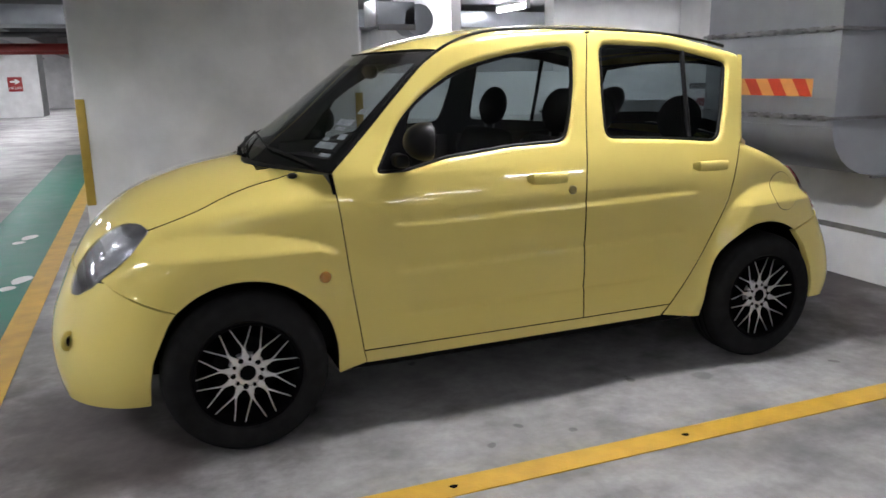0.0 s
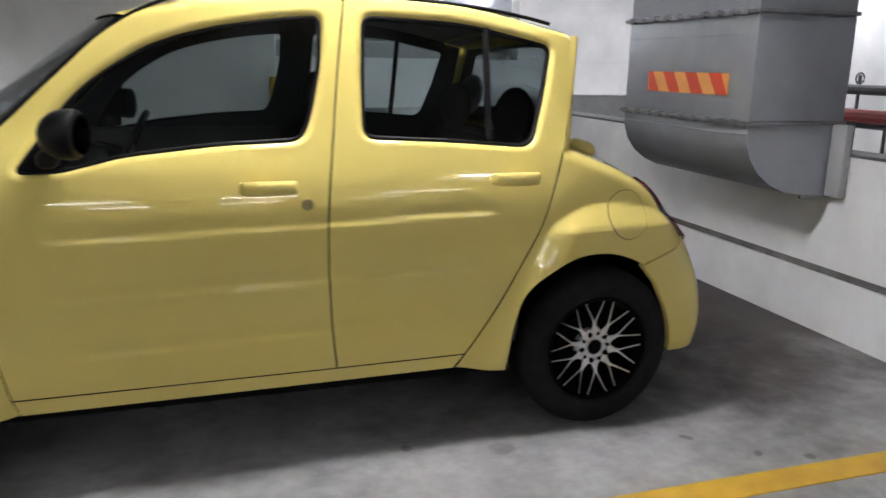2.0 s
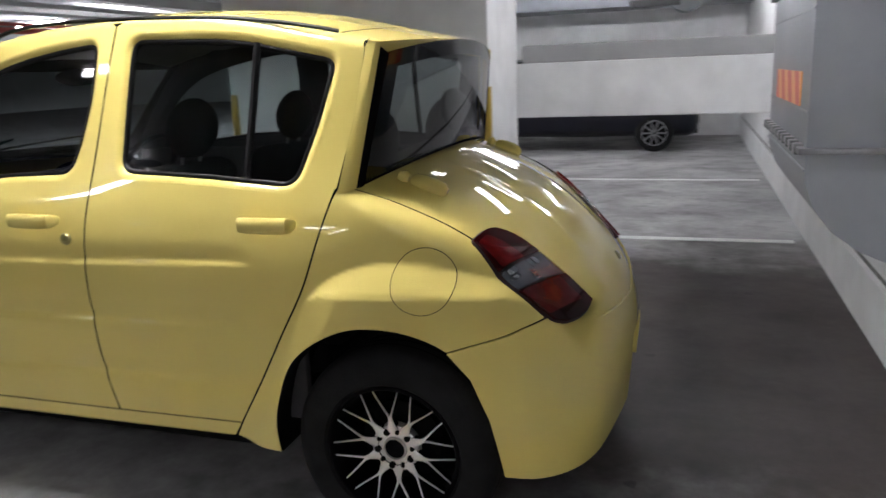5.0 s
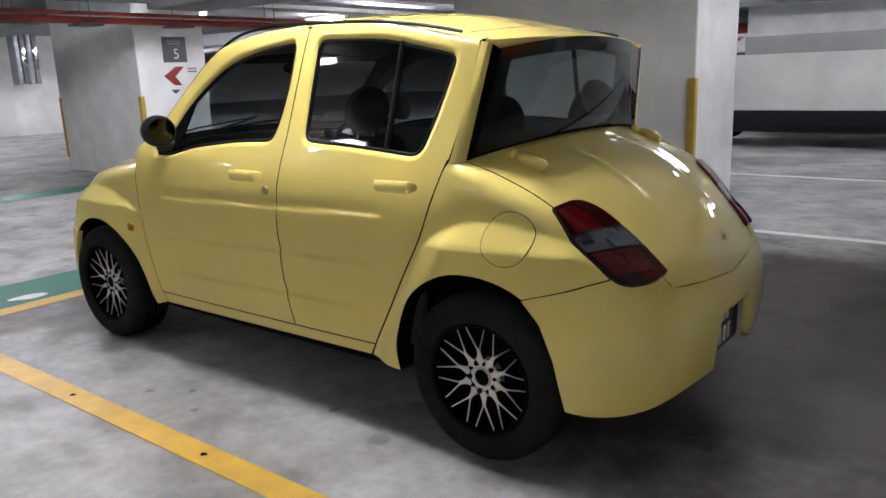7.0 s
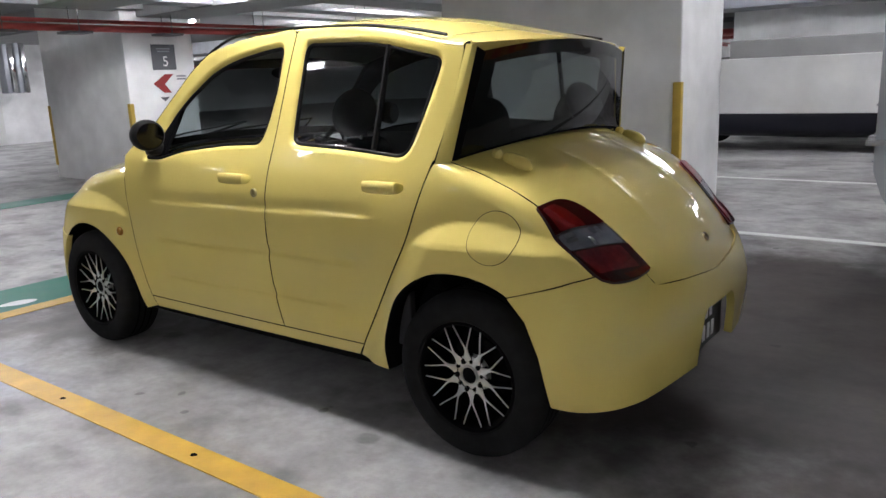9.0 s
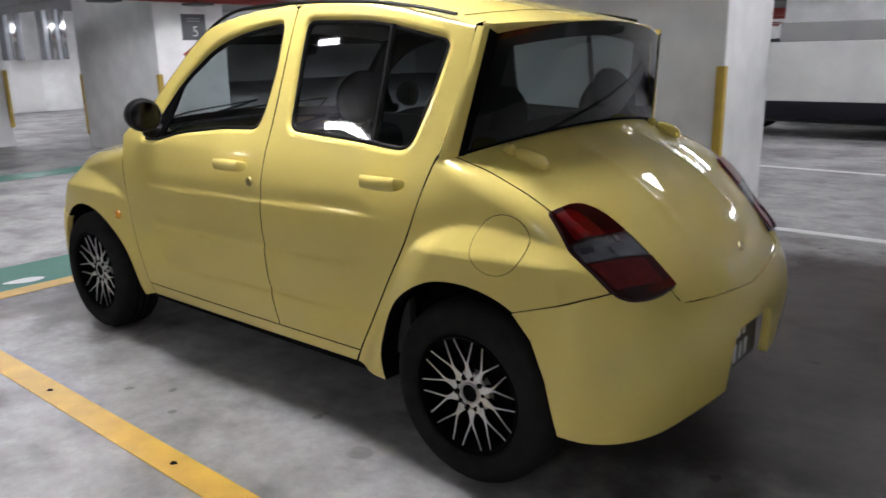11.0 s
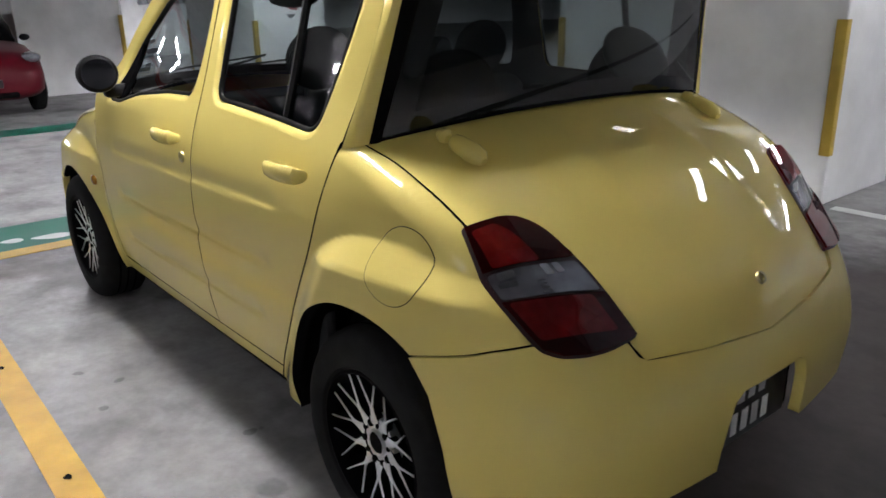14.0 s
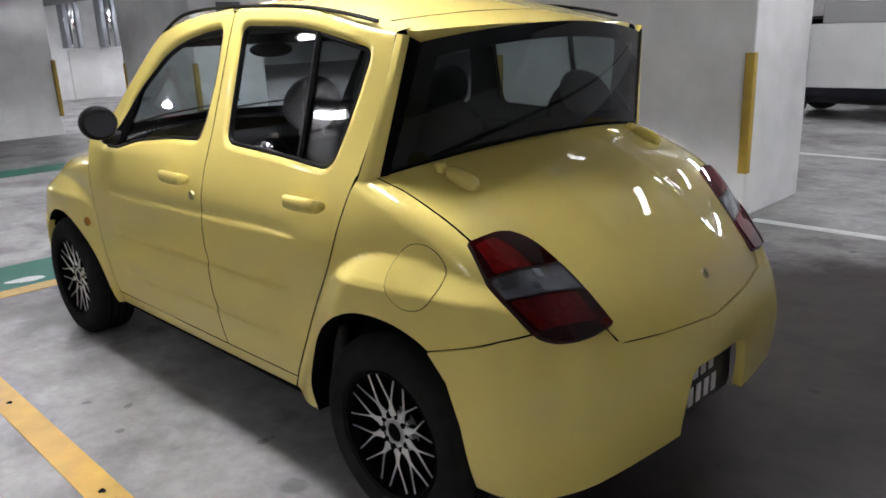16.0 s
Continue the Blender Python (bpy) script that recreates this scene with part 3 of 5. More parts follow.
structure("pillar_sign", boxed(-6.9, -4.95, 29.0, 31.0, 0.0, CEILING, 0.012), WALL, "white painted pillar with an exit sign", "pillar")

# beams under the ceiling
# the last is unseen, added to keep lamp light off the pillar
for i, (x0, x1, y0, y1, z0) in enumerate(((-34, 16, 3.4, 4.35, 2.28), (-34, 16, 13.0, 13.9, 2.2), (-34, 16, 22, 22.9, 2.2), (-7.4, -7.0, -17, 43, 2.36), (-4.2, -3.6, -17, 43, 2.237), (-34, 16, -6.9, -6.2, 2.3), (-3.6, 2.8, 0.3, 0.9, 1.98))):
    structure("ceiling_beam", boxed(x0, x1, y0, y1, z0, CEILING - 0.002 * i, 0.01), CEIL, "grey concrete beam under the ceiling, one an added light blocker", "beam")

# painted lines: bay line, front line, green walkway
structure("bay_line", boxed(-2.16, 2.78, -1.385, -1.275, -0.01, 0.004), LINE, "worn yellow painted bay line with dark spots", "road line")
structure("bay_line_next", boxed(-2.16, 2.78, -4.04, -3.93, -0.01, 0.004), LINE, "worn yellow painted bay line", "road line")
structure("front_line", boxed(-2.27, -2.13, -16, 12, -0.01, 0.003), LINE, "yellow painted line along the walkway", "road line")
structure("green_walkway", boxed(-2.84, -2.27, -16, 12, -0.01, 0.003), GREEN, "glossy green painted walkway strip", "walkway")
structure("green_line_far", boxed(-7.35, -6.85, -16, 12, -0.01, 0.003), GREEN, "green painted strip across the driveway", "walkway")
for y in (3.35, 6.45):
    structure("bay_line_white", boxed(-1.2 if y > 5 else 0.5, 2.7, y - 0.05, y + 0.05, -0.01, 0.003), MARK, "faded white painted bay line", "road line")


def corner_guard(x, y, z0, z1, label="yellow painted corner guard strip on the pillar"):
    bm = boxed(x - 0.035, x + 0.035, y - 0.012, y + 0.05, z0, z1, 0.006)
    return tagged(mesh_object("corner_guard", bm, GUARD, None), label, "corner guard", "yellow corner guards")


corner_guard(0.392, 3.36, 0.33, 1.19)
corner_guard(-1.915, 3.36, 0.33, 1.19)
corner_guard(-7.23, 3.15, 0.2, 1.12)
corner_guard(-9.47, 3.15, 0.2, 1.12)
corner_guard(-10.7, 2.49, 0.3, 1.2)

# ---------- lamps: fluorescent tubes under the ceiling, some added as fill
def fluorescent_lamp(x, y, z, along, length=1.25, glow=None):
    t = thing("fluorescent_lamp", (x, y, z), "fluorescent batten lamp with a round lit diffuser, some added as fill", "lamp", "fluorescent lamps", rz=0 if along == "x" else 90)
    part("housing", boxed(-length / 2, length / 2, -0.045, 0.045, 0.04, 0.095, 0.008), LAMPBODY, t)
    bm = tube(bmesh.new(), [(-length / 2 + 0.03, 0, 0), (length / 2 - 0.03, 0, 0)], 0.042, 14)
    part("diffuser", bm, glow or LAMP, t, "round lit white diffuser")
    for s in (-1, 1):
        part("socket", boxed(s * (length / 2 - 0.03) - 0.012, s * (length / 2 - 0.03) + 0.012, -0.046, 0.046, -0.046, 0.05, 0.006), LAMPBODY, t)
    for d in (-0.4, 0.4):
        part("hanger", tube(bmesh.new(), [(d, 0, 0.07), (d, 0, CEILING - z + 0.01)], 0.004, 6), STEEL, t)
    return t


# tubes over the bay, over the bays opposite, along the driveway, in the next bays and far in the hall
OVER_BAY = [(0.4, -0.78, "x"), (0.4, -0.70, "x")]
OPPOSITE = [(3.0, -6.0, "x"), (-1.9, -2.46, "x"), (-3.2, -4.15, "x"), (-6.9, -5.6, "x"), (0.6, -7.5, "x")]
# unseen rows added as fill to brighten the near side of the car
BACK_FILL = [(x, y, "x") for y in (-9.6, -12.5) for x in (-7.0, -4.5, -2.0, 0.5, 3.0)]
# kept weak: they give streaks on the boot but little light on the floor
STREAK_TUBES = [(1.75, 2.68, "x"), (1.1, 5.05, "x")]
NEAR_DRIVEWAY = [(-4.9, 0.0, "y"), (-4.9, 3.6, "y"), (-4.9, 7.0, "y")]
DRIVEWAY = [(-4.9, 11.0, "y"), (-4.9, 16.5, "y"), (-4.9, 20.0, "y"), (-4.9, 26.0, "y"), (-4.9, 33.0, "y")]
# the last five are added to brighten the walls beyond the beam
NEXT_BAYS = [(0.4, 7.35, "x"), (2.2, 7.35, "x"), (-1.6, 7.35, "x"), (1.5, 10.8, "x"), (-1.5, 10.8, "x"), (4.5, 6.0, "y"), (5.0, 9.5, "y"), (8.0, 7.5, "y")]
# added to brighten the hall, the first one the wall beyond the parapet
HALL_FILL = [(4.35, 2.3, "y"), (-10.0, 6.0, "x"), (-10.0, 9.5, "x"), (-16.0, 5.0, "x"), (-16.0, 8.0, "x"), (-16.0, 1.0, "x"), (-10.0, 15.0, "x"), (-10.0, 21.0, "x"), (-14.0, -3.0, "y"),
            (-19.5, 12.0, "y"), (-22.0, 6.0, "y"), (-10.0, 28.0, "x"), (-15.0, 30.0, "x")]
for spots, glow, length in ((OVER_BAY, LAMP_BAY, 0.95), (OPPOSITE, LAMP, 1.25), (BACK_FILL, LAMP_DIM, 1.25), (STREAK_TUBES, LAMP_DIM, 0.8), (NEAR_DRIVEWAY, LAMP_LANE, 1.25), (DRIVEWAY, LAMP_DRIVE, 1.25), (NEXT_BAYS, LAMP_NEXT, 1.25), (HALL_FILL, LAMP_HALL, 1.25)):
    for x, y, a in spots:
        fluorescent_lamp(x, y, 2.5, a, 0.45 if x == -1.9 else length, glow)

# ---------- ventilation duct that turns down behind the car
duct = thing("air_duct", (2.27, 0.4, 0.9), "grey galvanised air duct with a curved bottom and hazard strip", "air duct")
DX0, DX1, DY0, DY1 = 2.27, WX + 0.02, -0.14, 0.975


def local(bm):
    bm.transform(Matrix.Translation((-2.27, -0.4, -0.9)))
    return bm


part("duct_shaft", local(boxed(DX0, DX1, DY0, DY1, 1.06, 1.56, 0.006)), GALV, duct, "flat galvanised sheet shaft")
part("duct_riser", local(boxed(DX0 + 0.004, DX1, DY0 + 0.004, DY1 - 0.004, 1.56, CEILING, 0.006)), GALV, duct, "galvanised riser to the ceiling")
bend = [(DX0, 1.06), (DX0 + 0.002, 0.97), (DX0 + 0.03, 0.89), (DX0 + 0.085, 0.815), (DX0 + 0.16, 0.76), (DX0 + 0.25, 0.722), (DX0 + 0.36, 0.705), (DX1, 0.70), (DX1, 1.06)]
part("duct_elbow", local(prism(bmesh.new(), bend, DY1 - DY0, Matrix.Translation((0, DY0, 0)))), GALV, duct, "curved galvanised elbow")
for z in (1.06, 1.565):
    bm = boxed(DX0 - 0.022, DX1, DY0 - 0.022, DY1 + 0.022, z - 0.012, z + 0.006, 0.003)
    part("flange", local(bm), STEEL, duct, "dull steel flange")
    for y in np.arange(DY0 + 0.05, DY1, 0.11):
        bm = boxed(DX0 - 0.025, DX0 + 0.005, y, y + 0.055, z - 0.019, z + 0.013, 0.003)
        part("clip", local(bm), STEEL, duct)
for z in (1.17, 1.46):
    part("seam", local(boxed(DX0 - 0.003, DX0 + 0.01, DY0, DY1, z - 0.003, z + 0.003)), GALV, duct)
ring_ = [(DX0 - 0.001, DY0 - 0.002, 1.0), (DX0 - 0.001, DY1 + 0.002, 1.0)]
part("seam", local(tube(bmesh.new(), ring_, 0.004, 6)), GALV, duct)
part("wall_bracket", local(boxed(DX1 - 0.07, DX1 - 0.025, DY0 - 0.10, DY0 - 0.005, 0.70, 1.05, 0.008)), GREYWALL, duct, "dirty grey mortar collar at the wall")
part("elbow_lip", local(boxed(DX0 + 0.34, DX1, DY0 - 0.012, DY0 + 0.004, 0.69, 0.705)), STEEL, duct)
strip = part("hazard_strip", local(boxed(DX0 - 0.004, DX0 - 0.0005, 0.03, 0.735, 1.178, 1.283)), STRIPE_YEL, duct, "orange and red reflective hazard strip")
for i in range(4):
    y0 = 0.79 - i * 0.2
    q = [(min(max(y, 0.03), 0.735), z) for y, z in ((y0, 1.283), (y0 - 0.1, 1.283), (y0 - 0.17, 1.178), (y0 - 0.07, 1.178))]
    bm = bmesh.new()
    bm.faces.new([bm.verts.new((DX0 - 0.0048, y, z)) for y, z in q])
    part("red_band", local(bm), STRIPE_RED, strip, "red slanting band")

# bracket and pipes beside the duct, over the parapet
for i, (z, r, mat, word) in enumerate(((1.20, 0.028, GREYPIPE, "dark"), (1.05, 0.04, REDPIPE, "red"), (1.00, 0.03, GREYPIPE, "dark"))):
    bm = tube(bmesh.new(), [(3.35 + 0.1 * i, -16.69, z), (3.35 + 0.1 * i, 0.2, z), (3.4 + 0.1 * i, 2.5, z)], r, 10)
    tagged(mesh_object("pipe", bm, mat), word + " pipe running behind the parapet", "pipe")
for y in (-0.35, -1.2, 0.2, 0.42, 0.66):
    t = thing("pipe_bracket", (3.45, y, 0.9), "thin dark steel pipe bracket", "bracket")
    bm = tube(bmesh.new(), [(0.0, 0, -0.9), (0.0, 0, 0.38)], 0.01, 8)
    part("rod", bm, GREYPIPE, t)
    bm = tube(bmesh.new(), [(0.03 * math.cos(a), 0, 0.36 + 0.03 * math.sin(a)) for a in np.linspace(0, 6.0, 14)], 0.005, 6)
    part("hook", bm, GREYPIPE, t)

# ---------- pipes under the ceiling of the driveway
def long_pipe(points, r, mat, label):
    return tagged(mesh_object("pipe", tube(bmesh.new(), points, r, 12), mat), label, "pipe")


long_pipe([(-6.9, -16.5, 2.09), (-6.9, 37, 2.09)], 0.045, REDPIPE, "red sprinkler pipe hung under the ceiling")
long_pipe([(-6.75, -16.5, 2.16), (-6.75, 37, 2.16)], 0.025, REDPIPE, "thin red sprinkler pipe under the ceiling")
long_pipe([(-33, 14.4, 2.0), (15, 14.4, 2.0)], 0.08, REDPIPE, "thick red pipe across the hall")
long_pipe([(-33, 14.8, 1.93), (15, 14.8, 1.93)], 0.06, REDPIPE, "dull red pipe across the hall")
long_pipe([(-33, 12.6, 2.16), (15, 12.6, 2.16)], 0.05, GREYPIPE, "dark grey pipe across the hall")
for y in (1.4, 2.3, 3.6, 5.2, 7.5):
    t = thing("pipe_hanger", (-6.83, y, 2.04), "dark steel pipe hanger under the red pipe", "hanger")
    part("shoe", boxed(-0.12, 0.16, -0.16, 0.16, -0.03, 0.0, 0.004), GREYPIPE, t)
    for dx in (-0.09, 0.13):
        part("rod", tube(bmesh.new(), [(dx, 0, -0.02), (dx, 0, CEILING - 2.04)], 0.006, 6), GREYPIPE, t)
for x in (-12, -5.2, 1.0, 8.0):
    t = thing("pipe_hanger", (x, 13.7, 1.87), "dark steel trapeze hanger under the cross pipes", "hanger")
    part("shoe", boxed(-0.03, 0.03, -1.2, 1.25, -0.03, 0.0, 0.004), GREYPIPE, t)
    part("shoe", boxed(-0.03, 0.03, -1.2, -0.95, 0.21, 0.24, 0.004), GREYPIPE, t)
    for dy in (-1.15, -0.98, 1.22):
        part("rod", tube(bmesh.new(), [(0, dy, -0.02), (0, dy, CEILING - 1.87)], 0.006, 6), GREYPIPE, t)
tagged(mesh_object("cable_tray", boxed(-5.9, -5.5, -16, 37, 2.30, 2.36, 0.005), STEEL), "grey steel cable tray under the ceiling", "cable tray")
tagged(mesh_object("ceiling_duct", boxed(-33, 15, 10.3, 11.3, 2.2, 2.5, 0.01), GALV), "pale galvanised duct across the hall", "air duct")

# small duct with a round elbow beyond the ramp beam
t = thing("branch_duct", (1.31, 6.0, 1.95), "short galvanised duct with a rounded elbow", "air duct")
part("box", boxed(0.0, 0.5, -0.2, 0.25, 0.0, 0.27, 0.006), GALV, t)
part("elbow", lathe(bmesh.new(), [(0.0, -0.2), (0.19, -0.2), (0.19, 0.25), (0.0, 0.25)], pose(0.55, 0, 0.06), 32), GALV, t)
part("mouth", boxed(-0.02, 0.01, -0.22, 0.27, -0.02, 0.29, 0.004), STEEL, t)
part("strap", boxed(0.02, 0.5, -0.21, -0.19, -0.07, 0.0, 0.004), GREYPIPE, t)
part("hanger", tube(bmesh.new(), [(0.25, 0, 0.2), (0.25, 0, CEILING - 1.95)], 0.006, 6), STEEL, t)

# ---------- beyond the beam: upper half-level with bright wall
structure("wall_bay_back", boxed(-1.7, 15.6, 12.0, 12.2, 0, CEILING), WALL, "white wall at the back of the next bays", "wall")
structure("wall_beyond", boxed(2.82, 2.97, 7.1, 12.0, 0.92, CEILING), WALL, "white wall above the parapet", "wall")

# ---------- signs
def flat_text(name, body, size, m, mat, parent):
    cu = bpy.data.curves.new(name, "FONT")
    cu.body, cu.size, cu.align_x, cu.align_y, cu.extrude = body, size, "CENTER", "CENTER", 0.0006
    tmp = bpy.data.objects.new(name, cu)
    me = bpy.data.meshes.new_from_object(tmp)
    bpy.data.objects.remove(tmp)
    me.materials.clear()
    me.materials.append(mat)
    ob = new(name, me)
    ob.parent = parent
    ob.matrix_basis = m
    return ob


t = thing("level_sign", (-7.198, 3.75, 1.74), "dark grey level plate with a pale number", "sign")
part("board", boxed(0, 0.008, -0.19, 0.19, -0.17, 0.18, 0.003), SIGN_GREY, t)
flat_text("number", "5", 0.2, pose(0.0095, 0.02, -0.06, 90, 0, 90), SIGN_WHITE, t)
for w, z in ((0.11, 0.12), (0.10, 0.085)):
    part("text_bar", boxed(0.008, 0.0095, -w, w, z - 0.008, z + 0.008), GALV, t)
t = thing("arrow_sign", (-7.198, 3.72, 1.38), "red painted chevron arrow with small print", "sign")
chev = [(0.155, 0.13), (0.02, 0.13), (-0.18, 0.0), (-0.02, -0.13), (0.10, -0.13), (0.0, -0.01)]
bm = prism(bmesh.new(), [(-x, z) for x, z in chev], 0.004)
bm.transform(pose(0.004, 0, 0, 0, 0, 90) @ Matrix.Diagonal((-1, 1, 1, 1)))
bmesh.ops.recalc_face_normals(bm, faces=bm.faces)
part("chevron", bm, SIGN_RED, t)
bm = prism(bmesh.new(), [(-0.09, -0.19), (0.06, -0.19), (-0.02, -0.25)], 0.004)
bm.transform(pose(0.004, 0, 0, 0, 0, 90))
part("small_mark", bm, SIGN_GREY, t)
for z in (0.10, 0.06):
    part("text_bar", boxed(0, 0.003, 0.21, 0.36, z - 0.012, z + 0.012), GALV, t)

t = thing("exit_sign", (-5.77, 28.99, 1.22), "red exit sign with a white arrow and lettering", "sign")
part("board", boxed(-0.24, 0.24, -0.02, 0, -0.26, 0.26, 0.004), SIGN_RED, t)
bm = prism(bmesh.new(), [(-0.16, 0.06), (0.02, 0.06), (-0.02, 0.0), (0.05, 0.0), (0.17, 0.09), (0.05, 0.18), (-0.02, 0.18), (0.02, 0.12), (-0.16, 0.12)], 0.004)
bm.transform(Matrix.Translation((0, -0.025, 0)))
part("arrow", bm, SIGN_WHITE, t)
flat_text("lettering", "KELUAR", 0.125, pose(0, -0.022, -0.14, 90), SIGN_WHITE, t)

# ---------- white footprints painted on the green walkway
def footprint(x, y, rz):
    t = thing("floor_marking", (x, y, 0.0055), "white painted shoe print on the green walkway", "floor marking", "painted shoe prints", rz=rz)
    sole = [(0.17 * math.cos(a) * (1 + 0.12 * math.cos(2 * a)), (0.062 + 0.016 * math.cos(a)) * math.sin(a)) for a in np.linspace(0, 2 * math.pi, 28, endpoint=False)]
    for nm, k, dx in (("sole", 0.62, 0.07), ("heel", 0.34, -0.15)):
        bm = bmesh.new()
        bm.faces.new([bm.verts.new((px * k + dx, py * (0.95 if nm == "sole" else 0.8), 0)) for px, py in sole])
        part(nm, bm, MARK, t)
    return t


for x, y in ((-2.42, -0.78), (-2.62, 0.55), (-2.36, 2.23), (-2.5, 3.83)):
    footprint(x, y, 75)

# dark spots on the bay line
for x in (-0.605, 0.338):
    bm = bmesh.new()
    bm.faces.new([bm.verts.new((x + 0.015 * math.cos(a) * (1 + 0.25 * math.sin(3 * a)), -1.332 + 0.012 * math.sin(a), 0.0055)) for a in np.linspace(0, 2 * math.pi, 16, endpoint=False)])
    tagged(mesh_object("chipped_spot", bm, DARK), "small dark chip in the yellow line", "stain", "chips in the line")

# ---------- far end of the driveway: pale wall, white door, silver ducts
structure("wall_plant", boxed(-19.3, -19.0, 5.2, 9.4, 0, CEILING), WALL, "pale wall at the end of the driveway", "wall")
tagged(mesh_object("service_door", boxed(-19.0, -18.95, 5.75, 6.55, 0.02, 1.32, 0.01), SIGN_WHITE), "white service door in the end wall", "door", kind="structure")
for y, w in ((5.5, 0.26), (6.45, 0.5)):
    t = thing("hanging_duct", (-18.4, y, 1.35), "silver ribbed duct hanging from the ceiling", "air duct", "silver ducts")
    for i in range(int(w / 0.13) + 1):
        part("rib", boxed(-0.2, 0.2, i * 0.15, i * 0.15 + 0.12, 0, CEILING - 1.35, 0.03, 3), CHROME if i % 2 else GALV, t)

# ---------- other cars
def plain_car(name, m, mat, label, plate_rows=True, length=3.7, height=1.42, half=0.82):
    """A small hatchback seen from its nose: lofted body, glasshouse, lamps, grille, plate, wheels. Nose towards +x."""
    t = thing(name, (0, 0, 0), label, "car")
    t.matrix_basis = m
    L = length
    def loft(sections, nm, material_, lab="", n=20):
        bm = bmesh.new()
        rings = []
        for x, w, z0, z1, p in sections:
            ring_ = []
            for k in range(n):
                a = 2 * math.pi * k / n
                c, s_ = math.cos(a), math.sin(a)
                ring_.append(bm.verts.new((x, w * math.copysign(abs(c) ** p, c), (z0 + z1) / 2 + (z1 - z0) / 2 * math.copysign(abs(s_) ** p, s_))))
            rings.append(ring_)
        for a, b in zip(rings, rings[1:]):
            for k in range(n):
                bm.faces.new((a[k], a[(k + 1) % n], b[(k + 1) % n], b[k]))
        bm.faces.new(rings[0])
        bm.faces.new(rings[-1])
        bmesh.ops.recalc_face_normals(bm, faces=bm.faces)
        return part(nm, bm, material_, t, lab)
    loft([(0.0, half * 0.72, 0.28, 0.55, 0.6), (-0.04, half * 0.84, 0.23, 0.66, 0.55), (-0.14, half * 0.93, 0.2, 0.74, 0.5), (-0.35, half * 0.985, 0.2, 0.82, 0.5), (-0.85, half, 0.2, 0.93, 0.48), (-L * 0.5, half, 0.2, 0.95, 0.45), (-L + 0.4, half, 0.22, 0.98, 0.45), (-L + 0.05, half * 0.93, 0.26, 0.9, 0.5), (-L, half * 0.8, 0.32, 0.8, 0.6)], "body", mat)
    loft([(-0.95, half * 0.80, 0.88, 0.93, 0.7), (-1.25, half * 0.84, 0.86, 1.17, 0.6), (-1.6, half * 0.82, 0.86, height - 0.05, 0.55), (-2.1, half * 0.80, 0.86, height, 0.5), (-L + 0.6, half * 0.78, 0.86, height - 0.05, 0.5), (-L + 0.15, half * 0.72, 0.86, 1.05, 0.6)], "glasshouse", CABIN_GLASS, "dark glass cabin")
    bm = bmesh.new()
    sheet_ = [(-1.52, 0.0), (-1.75, 0.03), (-2.2, 0.04), (-L + 0.55, 0.0)]
    rows = [[bm.verts.new((x, half * 0.72 * v, height - 0.075 + dz + 0.05 * (1 - v * v))) for v in np.linspace(-1, 1, 9)] for x, dz in sheet_]
    for a, b in zip(rows, rows[1:]):
        for i in range(8):
            bm.faces.new((a[i], a[i + 1], b[i + 1], b[i]))
    part("roof", bm, mat, t)
    for s in (-1, 1):
        bm = ball(bmesh.new(), (-0.24, s * half * 0.80, 0.72), (0.21, 0.12, 0.075), 20, 12)
        part("headlamp", bm, CLEAR_LENS, t, "clear headlamp")
        bm = ball(bmesh.new(), (-1.12, s * (half - 0.01), 0.95), (0.05, 0.07, 0.045), 16, 10)
        part("mirror", bm, PLASTIC, t, "black door mirror")
        for x in (-0.62, -L + 0.65):
            w = part("wheel", lathe(bmesh.new(), [(0.0, 0.0), (0.2, 0.0), (0.27, -0.02), (0.285, -0.05), (0.285, -0.16), (0.2, -0.18)], pose(x, s * (half + 0.005), 0.285, 0, 0, 0 if s > 0 else 180), 36), TYRE, t, "black tyre")
            at = pose(x, s * (half + 0.008), 0.285, 0, 0, 0 if s > 0 else 180)
            part("hubcap", lathe(bmesh.new(), [(0.0, 0.0), (0.16, 0.001), (0.175, 0.004), (0.188, 0.004), (0.192, -0.01)], at, 28), RIMBLACK, w, "dark wheel disc")
            bm = bmesh.new()
            for k in range(10):
                a = 2 * math.pi * k / 10
                box(bm, 0.02, 0.178, 0.001, 0.009, -0.011, 0.011)
                bmesh.ops.rotate(bm, verts=bm.verts[-8:], cent=(0, 0, 0), matrix=Matrix.Rotation(a, 3, "Y"))
            lathe(bm, [(0.176, 0.004), (0.178, 0.010), (0.188, 0.010), (0.191, 0.0)], steps=28)
            bm.transform(at)
            part("alloy_spokes", bm, STEEL, w, "grey alloy spokes")
    part("lower_grille", boxed(-0.06, 0.006, -half * 0.5, half * 0.5, 0.24, 0.32, 0.02), DARK, t, "dark lower grille")
    pl = part("number_plate", boxed(-0.02, 0.018, -0.24, 0.24, 0.375, 0.475, 0.006), PLATE_BLACK, t, "black number plate with white bars")
    for i in range(7):
        if i != 3:
            y = (i - 3) * 0.055
            part("plate_bar", boxed(0.018, 0.021, y - 0.019, y + 0.019, 0.40, 0.45), PLATE_WHITE, pl)
    part("badge", lathe(bmesh.new(), [(0.0, 0.012), (0.03, 0.008), (0.036, 0.0)], pose(-0.06, 0, 0.65, 0, 0, -90) @ pose(0, 0, 0, 25), 20), CHROME, t, "small chrome badge")
    return t


plain_car("car", pose(-8.5, 0.02, 0), REDPAINT, "dark red small hatchback parked across the driveway")
